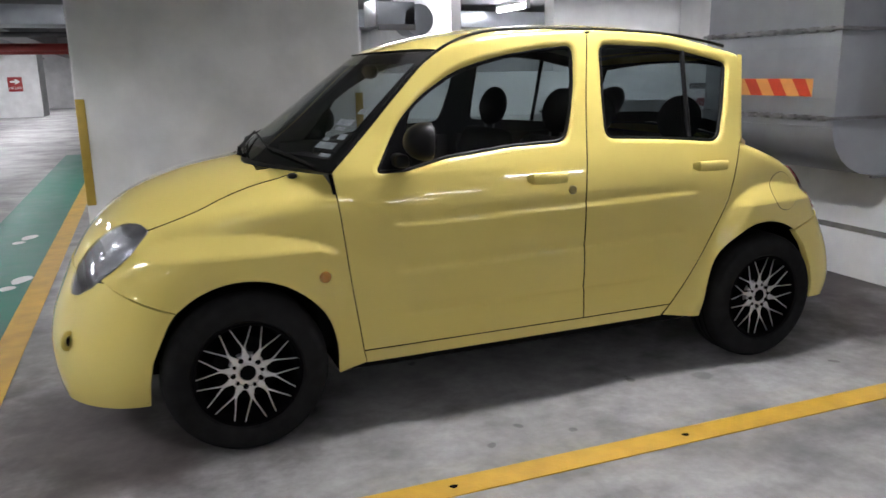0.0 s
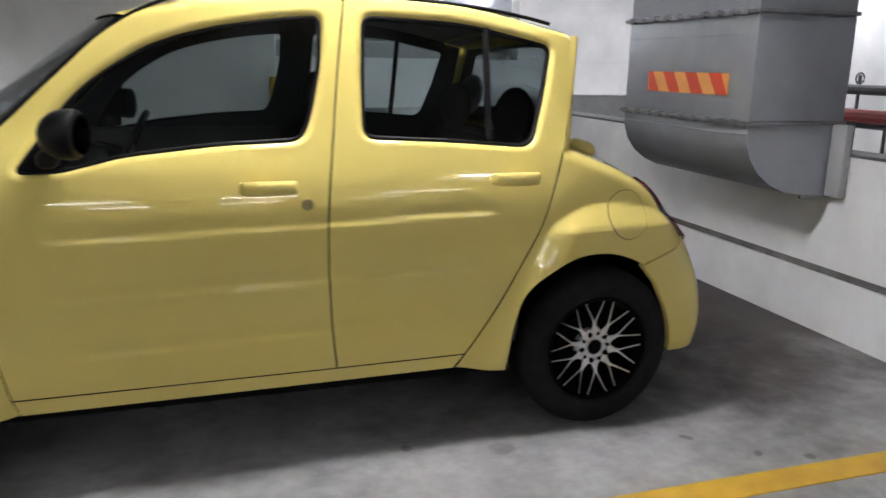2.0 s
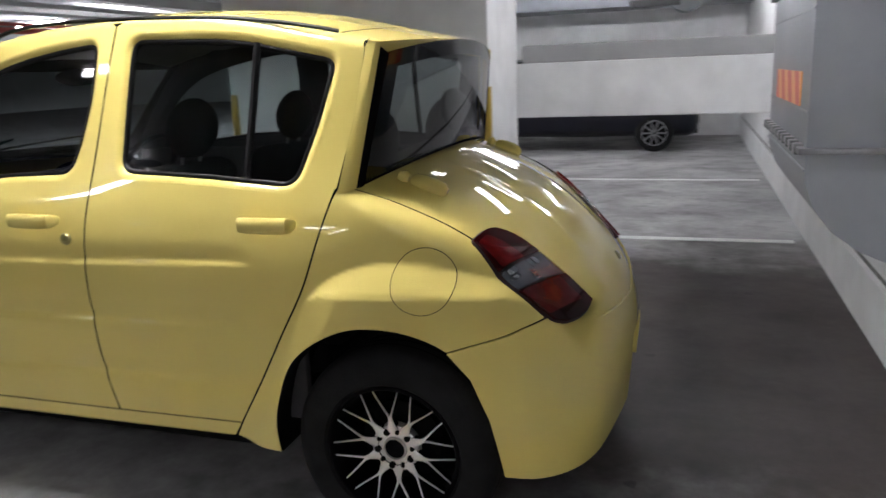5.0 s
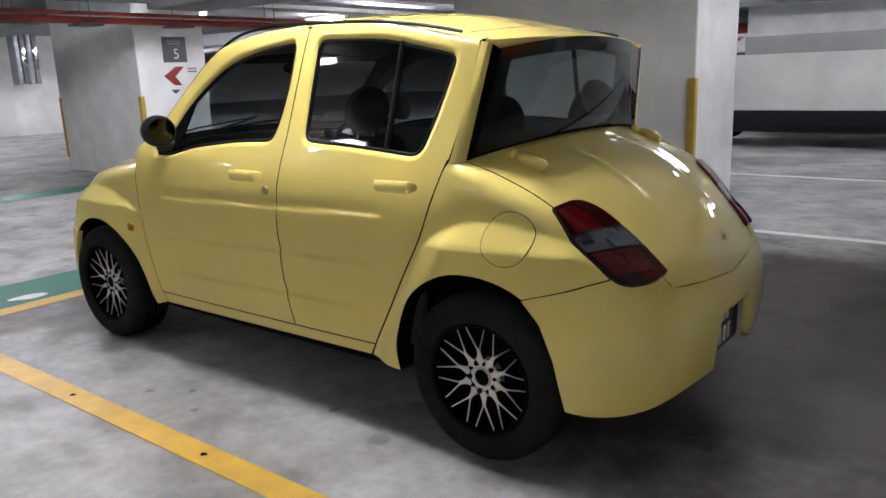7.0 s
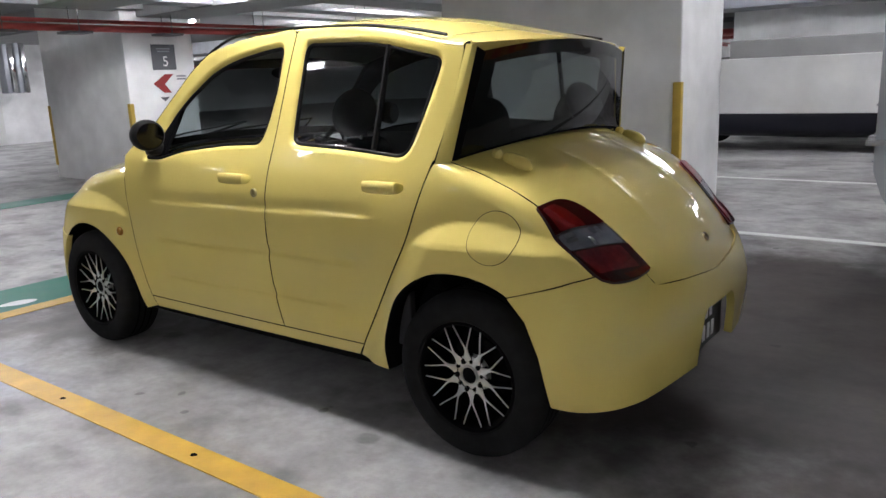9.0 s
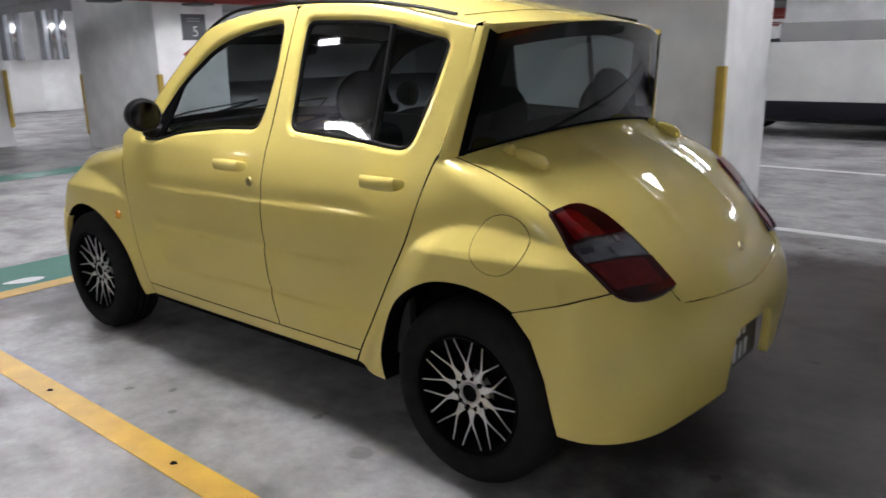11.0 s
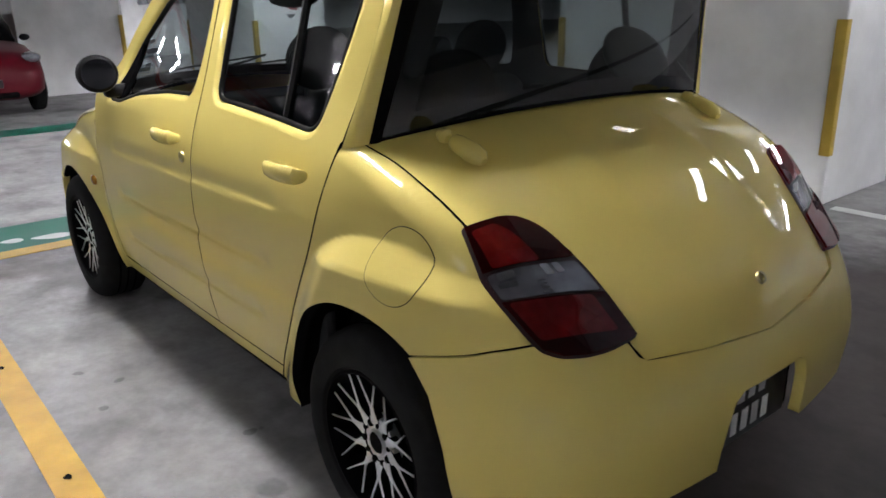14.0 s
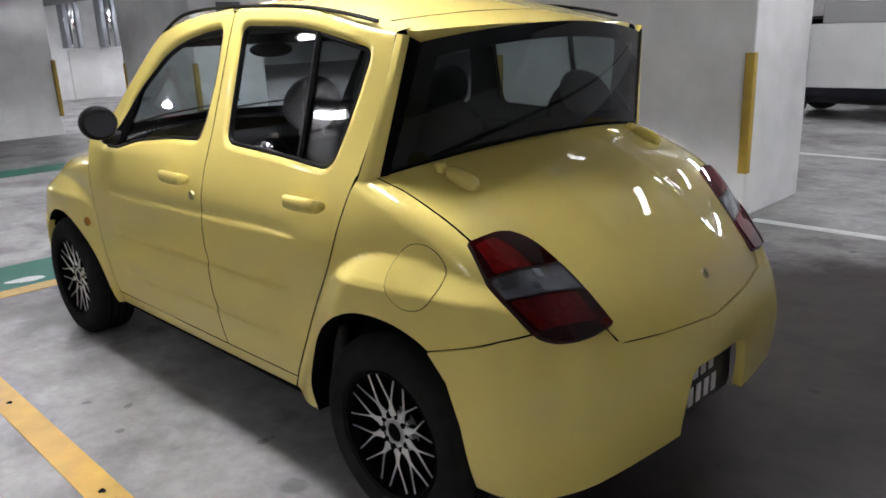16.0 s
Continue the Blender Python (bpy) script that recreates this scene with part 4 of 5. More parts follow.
plain_car("car", pose(2.05, 10.15, 0, 0, 0, 0), NAVY, "dark navy car parked beyond the ramp beam", length=4.3, height=1.45, half=0.85)

# ---------- the yellow car
car = thing("car", (0, 0, 0), "glossy pale yellow retro four-door hatchback parked in a bay", "car")

ARCH_F = [(-0.841, 0.235), (-0.851, 0.376), (-0.888, 0.48), (-0.957, 0.56), (-1.045, 0.618), (-1.142, 0.644), (-1.239, 0.641), (-1.345, 0.602), (-1.435, 0.523), (-1.503, 0.38), (-1.531, 0.215)]
ARCH_R = [(0.828, 0.245), (0.847, 0.411), (0.897, 0.537), (0.978, 0.608), (1.076, 0.653), (1.174, 0.66), (1.274, 0.64), (1.36, 0.596), (1.423, 0.531), (1.472, 0.422), (1.512, 0.25)]
arch_f, arch_r = smooth_line(ARCH_F, 0.02), smooth_line(ARCH_R, 0.02)
SEAM_A = smooth_line([(-0.835, 1.001), (-0.815, 0.83), (-0.784, 0.57), (-0.742, 0.307)], 0.03)
SEAM_B = smooth_line([(0.298, 1.497), (0.268, 1.30), (0.240, 1.08), (0.214, 0.86), (0.211, 0.60), (0.22, 0.43), (0.233, 0.311)], 0.03)
SEAM_C = smooth_line([(1.038, 1.026), (0.998, 0.913), (0.947, 0.77), (0.868, 0.624), (0.785, 0.476), (0.684, 0.315)], 0.03)
GUTTER = smooth_line([(-0.83, 1.006), (-0.69, 1.128), (-0.55, 1.265), (-0.40, 1.40), (-0.29, 1.463), (-0.17, 1.50), (-0.05, 1.513), (0.10, 1.518), (0.298, 1.515), (0.5, 1.508), (0.70, 1.495), (0.94, 1.46), (1.08, 1.43)], 0.03)
g_cut = min(range(len(GUTTER)), key=lambda i: abs(GUTTER[i][0] - 0.298))
WIN_F = rounded([(-0.668, 0.992, 0.03), (-0.60, 1.09, 0.05), (-0.53, 1.185, 0.05), (-0.44, 1.265, 0.05), (-0.30, 1.352, 0.06), (-0.185, 1.39, 0.05), (-0.06, 1.418, 0.05), (0.09, 1.44, 0.05), (0.222, 1.452, 0.035), (0.212, 1.30, 0.05), (0.175, 1.15, 0.05), (0.142, 1.072, 0.04), (-0.10, 1.064, 0.05), (-0.38, 1.036, 0.05), (-0.55, 0.994, 0.03)], 0.04)
WIN_R = rounded([(0.356, 1.455, 0.04), (0.70, 1.442, 0.1), (1.02, 1.372, 0.035), (0.975, 1.20, 0.05), (0.918, 1.038, 0.05), (0.63, 1.062, 0.1), (0.337, 1.076, 0.045), (0.342, 1.25, 0.05)], 0.04)


def door(name, outline, window, label):
    """A pair of doors: skin, lip round the window, seal, pane, inner trim."""
    skins = panel(name, f_cabin, rays_side, outline, PAINT, car, holes=[inset(dense(window, 0.02), -0.024)], flange=0.02, label=label, step=0.012, gap=0.0027)
    pair = tuple(skins)
    frame_ring("window_lip", f_cabin, rays_side, window, PAINT, pair, ((0.0245, -0.0003), (0.018, 0.0006), (0.012, 0.003), (0.006, 0.0075), (0.002, 0.014), (0.0, 0.021)))
    frame_ring("window_seal", f_cabin, rays_side, window, RUBBER, pair, ((0.0035, 0.012), (0.001, 0.009), (-0.004, 0.0085), (-0.009, 0.012), (-0.010, 0.02)), "black rubber window seal")
    panel("window_pane", f_cabin, rays_side, inset(dense(window, 0.02), 0.008), GLASS, pair, step=0.05, flange=0, offset=-0.017, label="dark tinted window glass")
    panel("door_liner", f_cabin, rays_side, inset(dense(outline, 0.03), 0.004), TRIM, pair, holes=[inset(dense(window, 0.02), 0.006)], step=0.06, flange=0, offset=-0.026, label="dark grey door liner")
    return pair


FRONT_DOOR = SEAM_A[::-1] + GUTTER[1:g_cut] + SEAM_B[:-1] + [SEAM_B[-1]]
REAR_DOOR = SEAM_B[::-1] + GUTTER[g_cut + 1:] + rounded([(1.085, 1.427), (1.102, 1.40, 0.02), (1.08, 1.21), (1.045, 1.03)], 0.02, 4, False) + SEAM_C
doors_f = door("front_door", FRONT_DOOR, WIN_F, "yellow front door with three pressed grooves")
doors_r = door("rear_door", REAR_DOOR, WIN_R, "yellow rear door with three pressed grooves")

# seam between quarter panel and boot lid
def top_z(f, x, y):
    """How high the form lies at x, y."""
    return float(meet(f, np.array([[x, y, 1.5]]), np.array([[0.0, 0.0, -1.0]]))[0, 2])


BOOT_SEAM = [(x, y, top_z(f_rear, x, y)) for x, y in smooth_line([(1.05, 0.70), (1.10, 0.69), (1.16, 0.678), (1.28, 0.671), (1.39, 0.663), (1.415, 0.66)], 0.03)]

# sill, fenders, quarter panels
SILL = [(-0.742, 0.307), (0.233, 0.311), (0.684, 0.315), (0.645, 0.261), (-0.727, 0.250)]
panel("sill", f_side, rays_side, SILL, PAINT, car, gap=0.002, label="yellow sill below the doors")
fender = [(-1.409, 0.556), (-1.55, 0.606), (-1.66, 0.65), (-1.62, 0.69), (-1.54, 0.765), (-1.468, 0.82)] + smooth_line([(-1.40, 0.846), (-1.3, 0.882), (-1.2, 0.917), (-1.1, 0.944), (-0.98, 0.969), (-0.90, 0.988), (-0.835, 1.001)], 0.03) + SEAM_A[1:] + [(-0.727, 0.254), (-0.835, 0.222)] + [p for p in arch_f if p[0] > -1.40]
panel("front_fender", f_front, rays_side, fender, PAINT, car, flange=0.03, step=0.011, gap=0.0015, label="yellow front fender with a flared arch")
quarter = SEAM_C + [(0.652, 0.262), (0.83, 0.247)] + [p for p in arch_r if p[0] < 1.352][1:] + [(1.352, 0.602), (1.45, 0.63), (1.545, 0.66), (1.60, 0.672), (1.56, 0.72), (1.50, 0.79), (1.44, 0.855)] + [(x, z + 0.0022) for x, y, z in BOOT_SEAM[::-1]]
quarters = panel("rear_quarter_panel", f_rear, rays_side, quarter, PAINT, car, flange=0.03, step=0.009, gap=0.0027, label="yellow rear quarter panel with a flared arch")

# black strips that close the seams from behind, in place of the shade there
def seam_strip(name, f, rays, line, parent, wide=0.011, deep=0.011):
    line = np.array(line)
    d = np.gradient(line, axis=0)
    n = np.stack([-d[:, 1], d[:, 0]], 1) / np.maximum(np.linalg.norm(d, axis=1), 1e-9)[:, None]
    rows = []
    for k in (-1, 1):
        q = line + n * wide * k
        P = meet(f, *rays(q[:, 0], q[:, 1]))
        rows.append(P - slope(f, P) * deep)
    for s in (-1, 1):
        bm = bmesh.new()
        a, b = ([bm.verts.new((p[0], p[1] * -s, p[2])) for p in r] for r in rows)
        for i in range(len(a) - 1):
            bm.faces.new((a[i], a[i + 1], b[i + 1], b[i]))
        part(name, bm, BORDER_AND_GAP, parent, "black strip holding the shade of a seam")


seam_strip("seam_filler", f_cabin, rays_side, SEAM_A, car)
seam_strip("seam_filler", f_cabin, rays_side, SEAM_B, car)
seam_strip("seam_filler", f_rear, rays_side, SEAM_C, car)
seam_strip("seam_filler", f_rear, rays_side, [(x, z) for x, y, z in BOOT_SEAM], car, 0.008, 0.008)
seam_strip("seam_filler", f_front, rays_side, smooth_line([(-1.468, 0.82), (-1.40, 0.846), (-1.3, 0.882), (-1.2, 0.917), (-1.1, 0.944), (-0.98, 0.969), (-0.90, 0.988)], 0.03), car, 0.008, 0.008)
seam_strip("seam_filler", f_front, rays_side, [(-1.415, 0.556), (-1.55, 0.606), (-1.655, 0.648)], car, 0.01, 0.008)
seam_strip("seam_filler", f_rear, rays_side, [(1.36, 0.604), (1.45, 0.634), (1.545, 0.664), (1.595, 0.676)], car, 0.01, 0.008)
seam_strip("seam_filler", f_side, rays_side, [(-0.742, 0.309), (0.233, 0.313), (0.684, 0.317)], car, 0.008, 0.006)

# round fuel flap, a ring groove on the near side only
flap = [(1.289 + 0.084 * math.cos(a * math.pi / 18), 0.79 + 0.084 * math.sin(a * math.pi / 18)) for a in range(36)]
panel("fuel_flap", f_rear, rays_side, flap, PAINT, quarters[0], gap=0.0, flange=0.0, offset=0.0022, both=False, step=0.016, label="round yellow fuel flap")
frame_ring("fuel_flap_gap", f_rear, rays_side, flap, RUBBER, quarters[0], ((0.0022, -0.0012), (0.0, -0.0016), (-0.0006, -0.0022)), both=False)

# bonnet, boot lid: sheets round an axis across the car
def side_y(f, x, z):
    """How far out the form lies at x, z."""
    return float(-meet(f, *rays_side(np.array([x]), np.array([z])))[0, 1])


def ang(x, z, c):
    return math.atan2(z - c[1], c[2] * (x - c[0]))


hood_side = [(ang(x, z, NOSE), side_y(f_front, x, z) - 0.001) for x, z in smooth_line([(-0.862, 0.996), (-0.98, 0.969), (-1.1, 0.944), (-1.2, 0.917), (-1.3, 0.882), (-1.40, 0.846), (-1.468, 0.82)], 0.04)]
hood_side += [(ang(-1.56, 0.80, NOSE), 0.54), (ang(-1.66, 0.735, NOSE), 0.50), (ang(-1.75, 0.63, NOSE), 0.46)]
hood_edge = [(a, -y) for a, y in hood_side] + [(a, y) for a, y in hood_side[::-1]] + [(ang(-1.0, 1.02, NOSE), 0.30), (ang(-1.05, 1.01, NOSE), 0.0), (ang(-1.0, 1.02, NOSE), -0.30)]
bonnet = panel("bonnet", f_front, rays_round(*NOSE), hood_edge, PAINT, car, both=False, gap=0.001, step=0.02, label="yellow rounded bonnet")[0]

boot_side = [(ang(x, z, TAIL), y) for x, y, z in BOOT_SEAM]
boot_side += [(ang(1.445, 0.90, TAIL), 0.53), (ang(1.53, 0.82, TAIL), 0.475), (ang(1.61, 0.735, TAIL), 0.452), (ang(1.69, 0.64, TAIL), 0.45), (ang(1.714, 0.606, TAIL), 0.43)]
boot_low = [(ang(1.737, 0.583, TAIL), 0.25), (ang(1.757, 0.565, TAIL), 0.0)]
boot_edge = [(a, -y) for a, y in boot_side] + [(a, -y) for a, y in boot_low] + [(boot_low[0][0], 0.25)] + [(a, y) for a, y in boot_side[::-1]] + [(ang(1.10, 1.05, TAIL), 0.40), (ang(1.12, 1.072, TAIL), 0.0), (ang(1.10, 1.05, TAIL), -0.40)]
boot = panel("boot_lid", f_rear, rays_round(*TAIL), boot_edge, PAINT, car, both=False, gap=0.0016, step=0.02, label="large rounded yellow boot lid")[0]

deg = math.pi / 180

# bumpers: sheets round an upright axis
def at_u(x, y, cx, sign):
    return math.atan2(y, sign * (x - cx))


RB, FB = (1.05, 1), (-1.1, -1)
def on_boot(a, y, up=0.004):
    """A point of the boot lid's edge, as angle and height for the bumper."""
    p = meet(f_rear, *rays_round(*TAIL)(np.array([a]), np.array([y])))[0]
    return (at_u(p[0], p[1], *RB), float(p[2]) + up)


half = [(at_u(1.512, 0.80, *RB), 0.25), (at_u(1.472, 0.81, *RB), 0.422), (at_u(1.423, 0.81, *RB), 0.531), (at_u(1.352, 0.80, *RB), 0.603)] + [(at_u(x, side_y(f_rear, x, z), *RB), z) for x, z in ((1.45, 0.6325), (1.545, 0.663), (1.60, 0.6755))] + [on_boot(40.5 * deg, 0.63, 0.0), on_boot(39.0 * deg, 0.57, 0.0), on_boot(38.2 * deg, 0.50, 0.0), on_boot(37.6 * deg, 0.462, 0.0), on_boot(35.2 * deg, 0.452, 0.004), on_boot(33.6 * deg, 0.444, 0.004), on_boot(boot_side[-1][0], boot_side[-1][1] - 0.006, 0.004), on_boot(ang(1.724, 0.596, TAIL), 0.36, 0.004), on_boot(*boot_low[0], 0.004)]
low = [(at_u(1.77, 0.20, *RB), 0.258), (at_u(1.70, 0.44, *RB), 0.25), (at_u(1.62, 0.62, *RB), 0.247)]
notch = [(at_u(1.77, 0.13, *RB), 0.455), (at_u(1.77, 0.165, *RB), 0.435), (at_u(1.77, 0.185, *RB), 0.38), (at_u(1.77, 0.195, *RB), 0.32)]
edge = half + [on_boot(*boot_low[1], 0.004)] + [(-u, v) for u, v in half[::-1]] + [(-u, v) for u, v in low[::-1]] + [(-u, v) for u, v in notch[::-1]] + notch + low
rear_bumper = panel("rear_bumper", f_bumper, rays_upright(*RB), edge, PAINT, car, both=False, flange=0.03, label="yellow rear bumper with a plate recess")[0]

half = [(at_u(-1.531, 0.78, *FB), 0.215), (at_u(-1.503, 0.80, *FB), 0.38), (at_u(-1.435, 0.81, *FB), 0.523), (at_u(-1.409, 0.81, *FB), 0.556), (at_u(-1.55, 0.75, *FB), 0.604), (at_u(-1.66, 0.66, *FB), 0.645), (at_u(-1.72, 0.56, *FB), 0.634), (at_u(-1.76, 0.46, *FB), 0.636)]
low = [(at_u(-1.85, 0.2, *FB), 0.17), (at_u(-1.80, 0.45, *FB), 0.175), (at_u(-1.66, 0.68, *FB), 0.20)]
edge = half + [(0.0, 0.63)] + [(-u, v) for u, v in half[::-1]] + [(-u, v) for u, v in low[::-1]] + low
front_bumper = panel("front_bumper", lambda x, y, z: f_front(x, y, z) - 0.004, rays_upright(*FB), edge, PAINT, car, both=False, flange=0.03, label="yellow front bumper")[0]

# roof skin and the peak over the rear window
roof_side = [(x, -(0.6 - 0.02 * abs(x - 0.2) - (0.012 if x > 0.9 else 0))) for x in np.linspace(-0.355, 0.99, 24)]
front_edge = [(-0.50 + 0.36 * y * y, y) for y in np.linspace(0.54, -0.54, 13)]
roof_edge = [tuple(p) for p in roof_side] + [(1.015, -0.35), (1.03, 0.0), (1.015, 0.35)] + [(x, -y) for x, y in roof_side[::-1]] + front_edge


def f_roof(x, y, z):
    return z - roof_mid(x) + 0.12 * y * y + 0.25 * np.maximum(np.abs(y) - 0.55, 0)


panel("roof", f_roof, rays_top, roof_edge, PAINT, car, both=False, flange=0.012, step=0.04, label="yellow roof skin")
peak = [(0.995, -0.575), (1.12, -0.56)] + [(1.20 - 0.08 * (y / 0.56) ** 2, y) for y in np.linspace(-0.5, 0.5, 9)] + [(1.12, 0.56), (0.995, 0.575), (1.018, 0.35), (1.033, 0.0), (1.018, -0.35)]
panel("roof_peak", f_roof, rays_top, rounded(peak, 0.02, 2), PAINT, car, both=False, flange=0.04, step=0.03, label="yellow peak over the rear window")
for s in (-1, 1):
    pts = [(x, s * (float(half_width(x, z)) - 0.012), z + 0.003) for x, z in GUTTER[1:] if x < 1.04]
    part("gutter_strip", tube(bmesh.new(), pts, 0.0065, 6), RUBBER, car, "black rubber gutter strip")

# windscreen and rear window
def sheet(bm, fn, us, vs):
    rows = [[bm.verts.new(fn(u, v)) for u in us] for v in vs]
    for a, b in zip(rows, rows[1:]):
        for i in range(len(us) - 1):
            bm.faces.new((a[i], a[i + 1], b[i + 1], b[i]))
    return bm


def windscreen_at(u, v):
    half = 0.72 + (0.585 - 0.72) * v
    z = 0.995 + (1.432 - 0.995) * v
    y = u * half
    return (-1.08 + 0.58 * v + (0.48 - 0.12 * v) * y * y, y, z + 0.02 * (1 - u * u) * (1 - v))


def rear_glass_at(u, v, deep=0.0):
    half = 0.668 + (0.572 - 0.668) * v
    y = u * half
    z = 1.035 + (1.385 - 1.035) * v + 0.045 * (1 - u * u)
    return (1.086 + 0.057 * v + 0.07 * (1 - u * u) - deep, y, z)


grid_u = np.linspace(-1, 1, 25)
part("windscreen", sheet(bmesh.new(), windscreen_at, grid_u, np.linspace(0, 1, 9)), WINDSCREEN, car, "tinted windscreen glass")
part("rear_window", sheet(bmesh.new(), rear_glass_at, grid_u, np.linspace(0, 1, 9)), REAR_GLASS, car, "dark tinted rear window")
bm = bmesh.new()
sheet(bm, lambda u, v: rear_glass_at(u, v, 0.003), np.linspace(-1, -0.87, 4), np.linspace(0, 1, 9))
sheet(bm, lambda u, v: rear_glass_at(u, v, 0.003), np.linspace(0.87, 1, 4), np.linspace(0, 1, 9))
sheet(bm, lambda u, v: rear_glass_at(u, v, 0.0035), grid_u, np.linspace(0.86, 1, 3))
sheet(bm, lambda u, v: rear_glass_at(u, v, 0.0035), grid_u, np.linspace(-0.03, 0.13, 3))
part("rear_window_border", bm, BORDER_AND_GAP, car, "black border of the rear window")
def pillar_a(s, v):
    x, z = 1.046 + 0.056 * v, 1.024 + 0.386 * v
    return Vector((x, s * (float(half_width(x, z)) - 0.001), z))


def pillar_b(s, v):
    return Vector((1.078 + 0.06 * v, s * (0.686 - 0.084 * v), 1.03 + 0.375 * v))


for k, s in enumerate((-1, 1)):
    bm = sheet(bmesh.new(), lambda u, v: tuple(pillar_a(s, v).lerp(pillar_b(s, v), u) + Vector((0.008, s * 0.008, 0)) * math.sin(math.pi * u)), np.linspace(0, 1, 5), np.linspace(-0.02, 1.0, 9))
    part("pillar_bevel", bm, PAINT, doors_r[k], "yellow bevelled pillar edge")
    bm = sheet(bmesh.new(), lambda u, v: tuple(pillar_b(s, v).lerp(Vector(rear_glass_at(s * 0.985, v, -0.002)), u)), np.linspace(0, 1, 3), np.linspace(-0.03, 0.99, 9))
    part("rear_pillar_trim", bm, BORDER_AND_GAP, car, "black trim beside the rear window")
bm = bmesh.new()
for s in (-1, 1):
    sheet(bm, lambda u, v: tuple(Vector(windscreen_at(s * u, v)) + Vector((0.004, 0, -0.003))), np.linspace(0.93, 1.0, 3), np.linspace(0, 1, 9))
sheet(bm, lambda u, v: tuple(Vector(windscreen_at(u, v)) + Vector((0.004, 0, -0.003))), grid_u, np.linspace(0, 0.1, 3))
sheet(bm, lambda u, v: tuple(Vector(windscreen_at(u, v)) + Vector((0.004, 0, -0.003))), grid_u, np.linspace(0.9, 1.0, 3))
part("windscreen_border", bm, BORDER_AND_GAP, car, "black border of the windscreen")
bm = bmesh.new()
sheet(bm, lambda u, v: (windscreen_at(u, 0)[0] - 0.11 * v * (1.05 - u * u), windscreen_at(u, 0)[1] * (1 - 0.25 * v), windscreen_at(u, 0)[2] - 0.006 - 0.025 * v), grid_u, np.linspace(-0.3, 0.35, 4))
part("cowl", bm, PLASTIC, car, "black cowl panel below the windscreen")

# lamps
deg = math.pi / 180
tail_out = spline((0, 0.675), (0.2, 0.682), (0.4, 0.683), (0.72, 0.677), (1.0, 0.648))
tail_out_a = spline((0, 61.3), (0.4, 54.0), (0.72, 48.0), (1.0, 40.0))
tail_in = spline((0, 0.590), (0.06, 0.552), (0.12, 0.53), (0.4, 0.478), (0.66, 0.455), (1.0, 0.437))
tail_in_a = spline((0, 60.9), (0.06, 60.0), (0.12, 58.6), (0.4, 50.5), (0.66, 44.5), (1.0, 36.5))


def tail_piece(t0, t1):
    """A piece of the tail lamp between two levels, as angle and y on the near side."""
    ts = np.linspace(t0, t1, 12)
    o = [(float(tail_out_a(t)) * deg, -float(tail_out(t))) for t in ts]
    i = [(float(tail_in_a(t)) * deg, -float(tail_in(t))) for t in ts[::-1]]
    end = [(37.9 * deg, -0.615), (36.7 * deg, -0.565), (36.2 * deg, -0.51)] if t1 == 1.0 else []
    return o + end + i


def f_lamp(x, y, z):
    """The tail lamp stands proud of the bumper at its foot."""
    return f_rear(x, y, z) - 0.011 * (1 - ease(0.62, 0.72, z))


def lamp_patch(t0, t1, a, b):
    """A patch of the lamp between two levels and two parts of its width."""
    ts = np.linspace(t0, t1, 6)
    side = [[((1 - w) * float(tail_out_a(t)) + w * float(tail_in_a(t)), -((1 - w) * float(tail_out(t)) + w * float(tail_in(t)))) for t in ts] for w in (a, b)]
    return rounded([(u * deg, v) for u, v in side[0] + side[1][::-1]], 0.012, 3)


TAIL_RAYS = rays_round(*TAIL)
tails = panel("tail_lamp", f_lamp, TAIL_RAYS, rounded(inset(tail_piece(0.0, 1.0), -0.006), 0.02, 3), LAMP_WELL, car, offset=0.002, gap=0, flange=0.012, step=0.02, label="tall red and clear tail lamp")
for t0, t1, a0, a1, name, mat, label in ((0.05, 0.385, 0.10, 0.62, "reflector", RED_WELL, "dull red reflector behind the red pane"), (0.69, 0.95, 0.06, 0.86, "reflector", RED_WELL, "dull red reflector behind the red pane"), (0.42, 0.66, 0.03, 0.98, "reflector", CLEAR_LENS, "grey reflector behind the clear pane")):
    panel(name, f_lamp, TAIL_RAYS, lamp_patch(t0, t1, a0, a1), mat, tuple(tails), offset=0.0045, gap=0, flange=0.002, step=0.02, label=label)
for w0, w1, t0, t1 in ((0.10, 0.26, 0.43, 0.49), (0.08, 0.24, 0.51, 0.56), (0.55, 0.64, 0.42, 0.51), (0.68, 0.76, 0.42, 0.50)):
    panel("facet", f_lamp, TAIL_RAYS, lamp_patch(t0, t1, w0, w1), CHROME, tuple(tails), offset=0.0075, gap=0, flange=0.003, step=0.02, label="bright reflector facet")
for i in range(4):
    panel("rib", f_lamp, TAIL_RAYS, lamp_patch(0.545 + 0.03 * i, 0.556 + 0.03 * i, 0.42, 0.50), CHROME, tuple(tails), offset=0.0075, gap=0, flange=0.003, step=0.02, label="bright lens rib")
panel("red_lens", f_lamp, TAIL_RAYS, tail_piece(0.0, 0.395), RED_PANE, tuple(tails), offset=0.0105, gap=0.001, flange=0.006, step=0.02, label="dark red upper lens")
panel("clear_lens", f_lamp, TAIL_RAYS, tail_piece(0.40, 0.675), CLEAR_PANE, tuple(tails), offset=0.0105, gap=0.001, flange=0.006, step=0.02, label="clear ribbed middle lens")
panel("red_lens", f_lamp, TAIL_RAYS, tail_piece(0.68, 1.0), RED_PANE, tuple(tails), offset=0.0105, gap=0.001, flange=0.006, step=0.02, label="red lower lens")

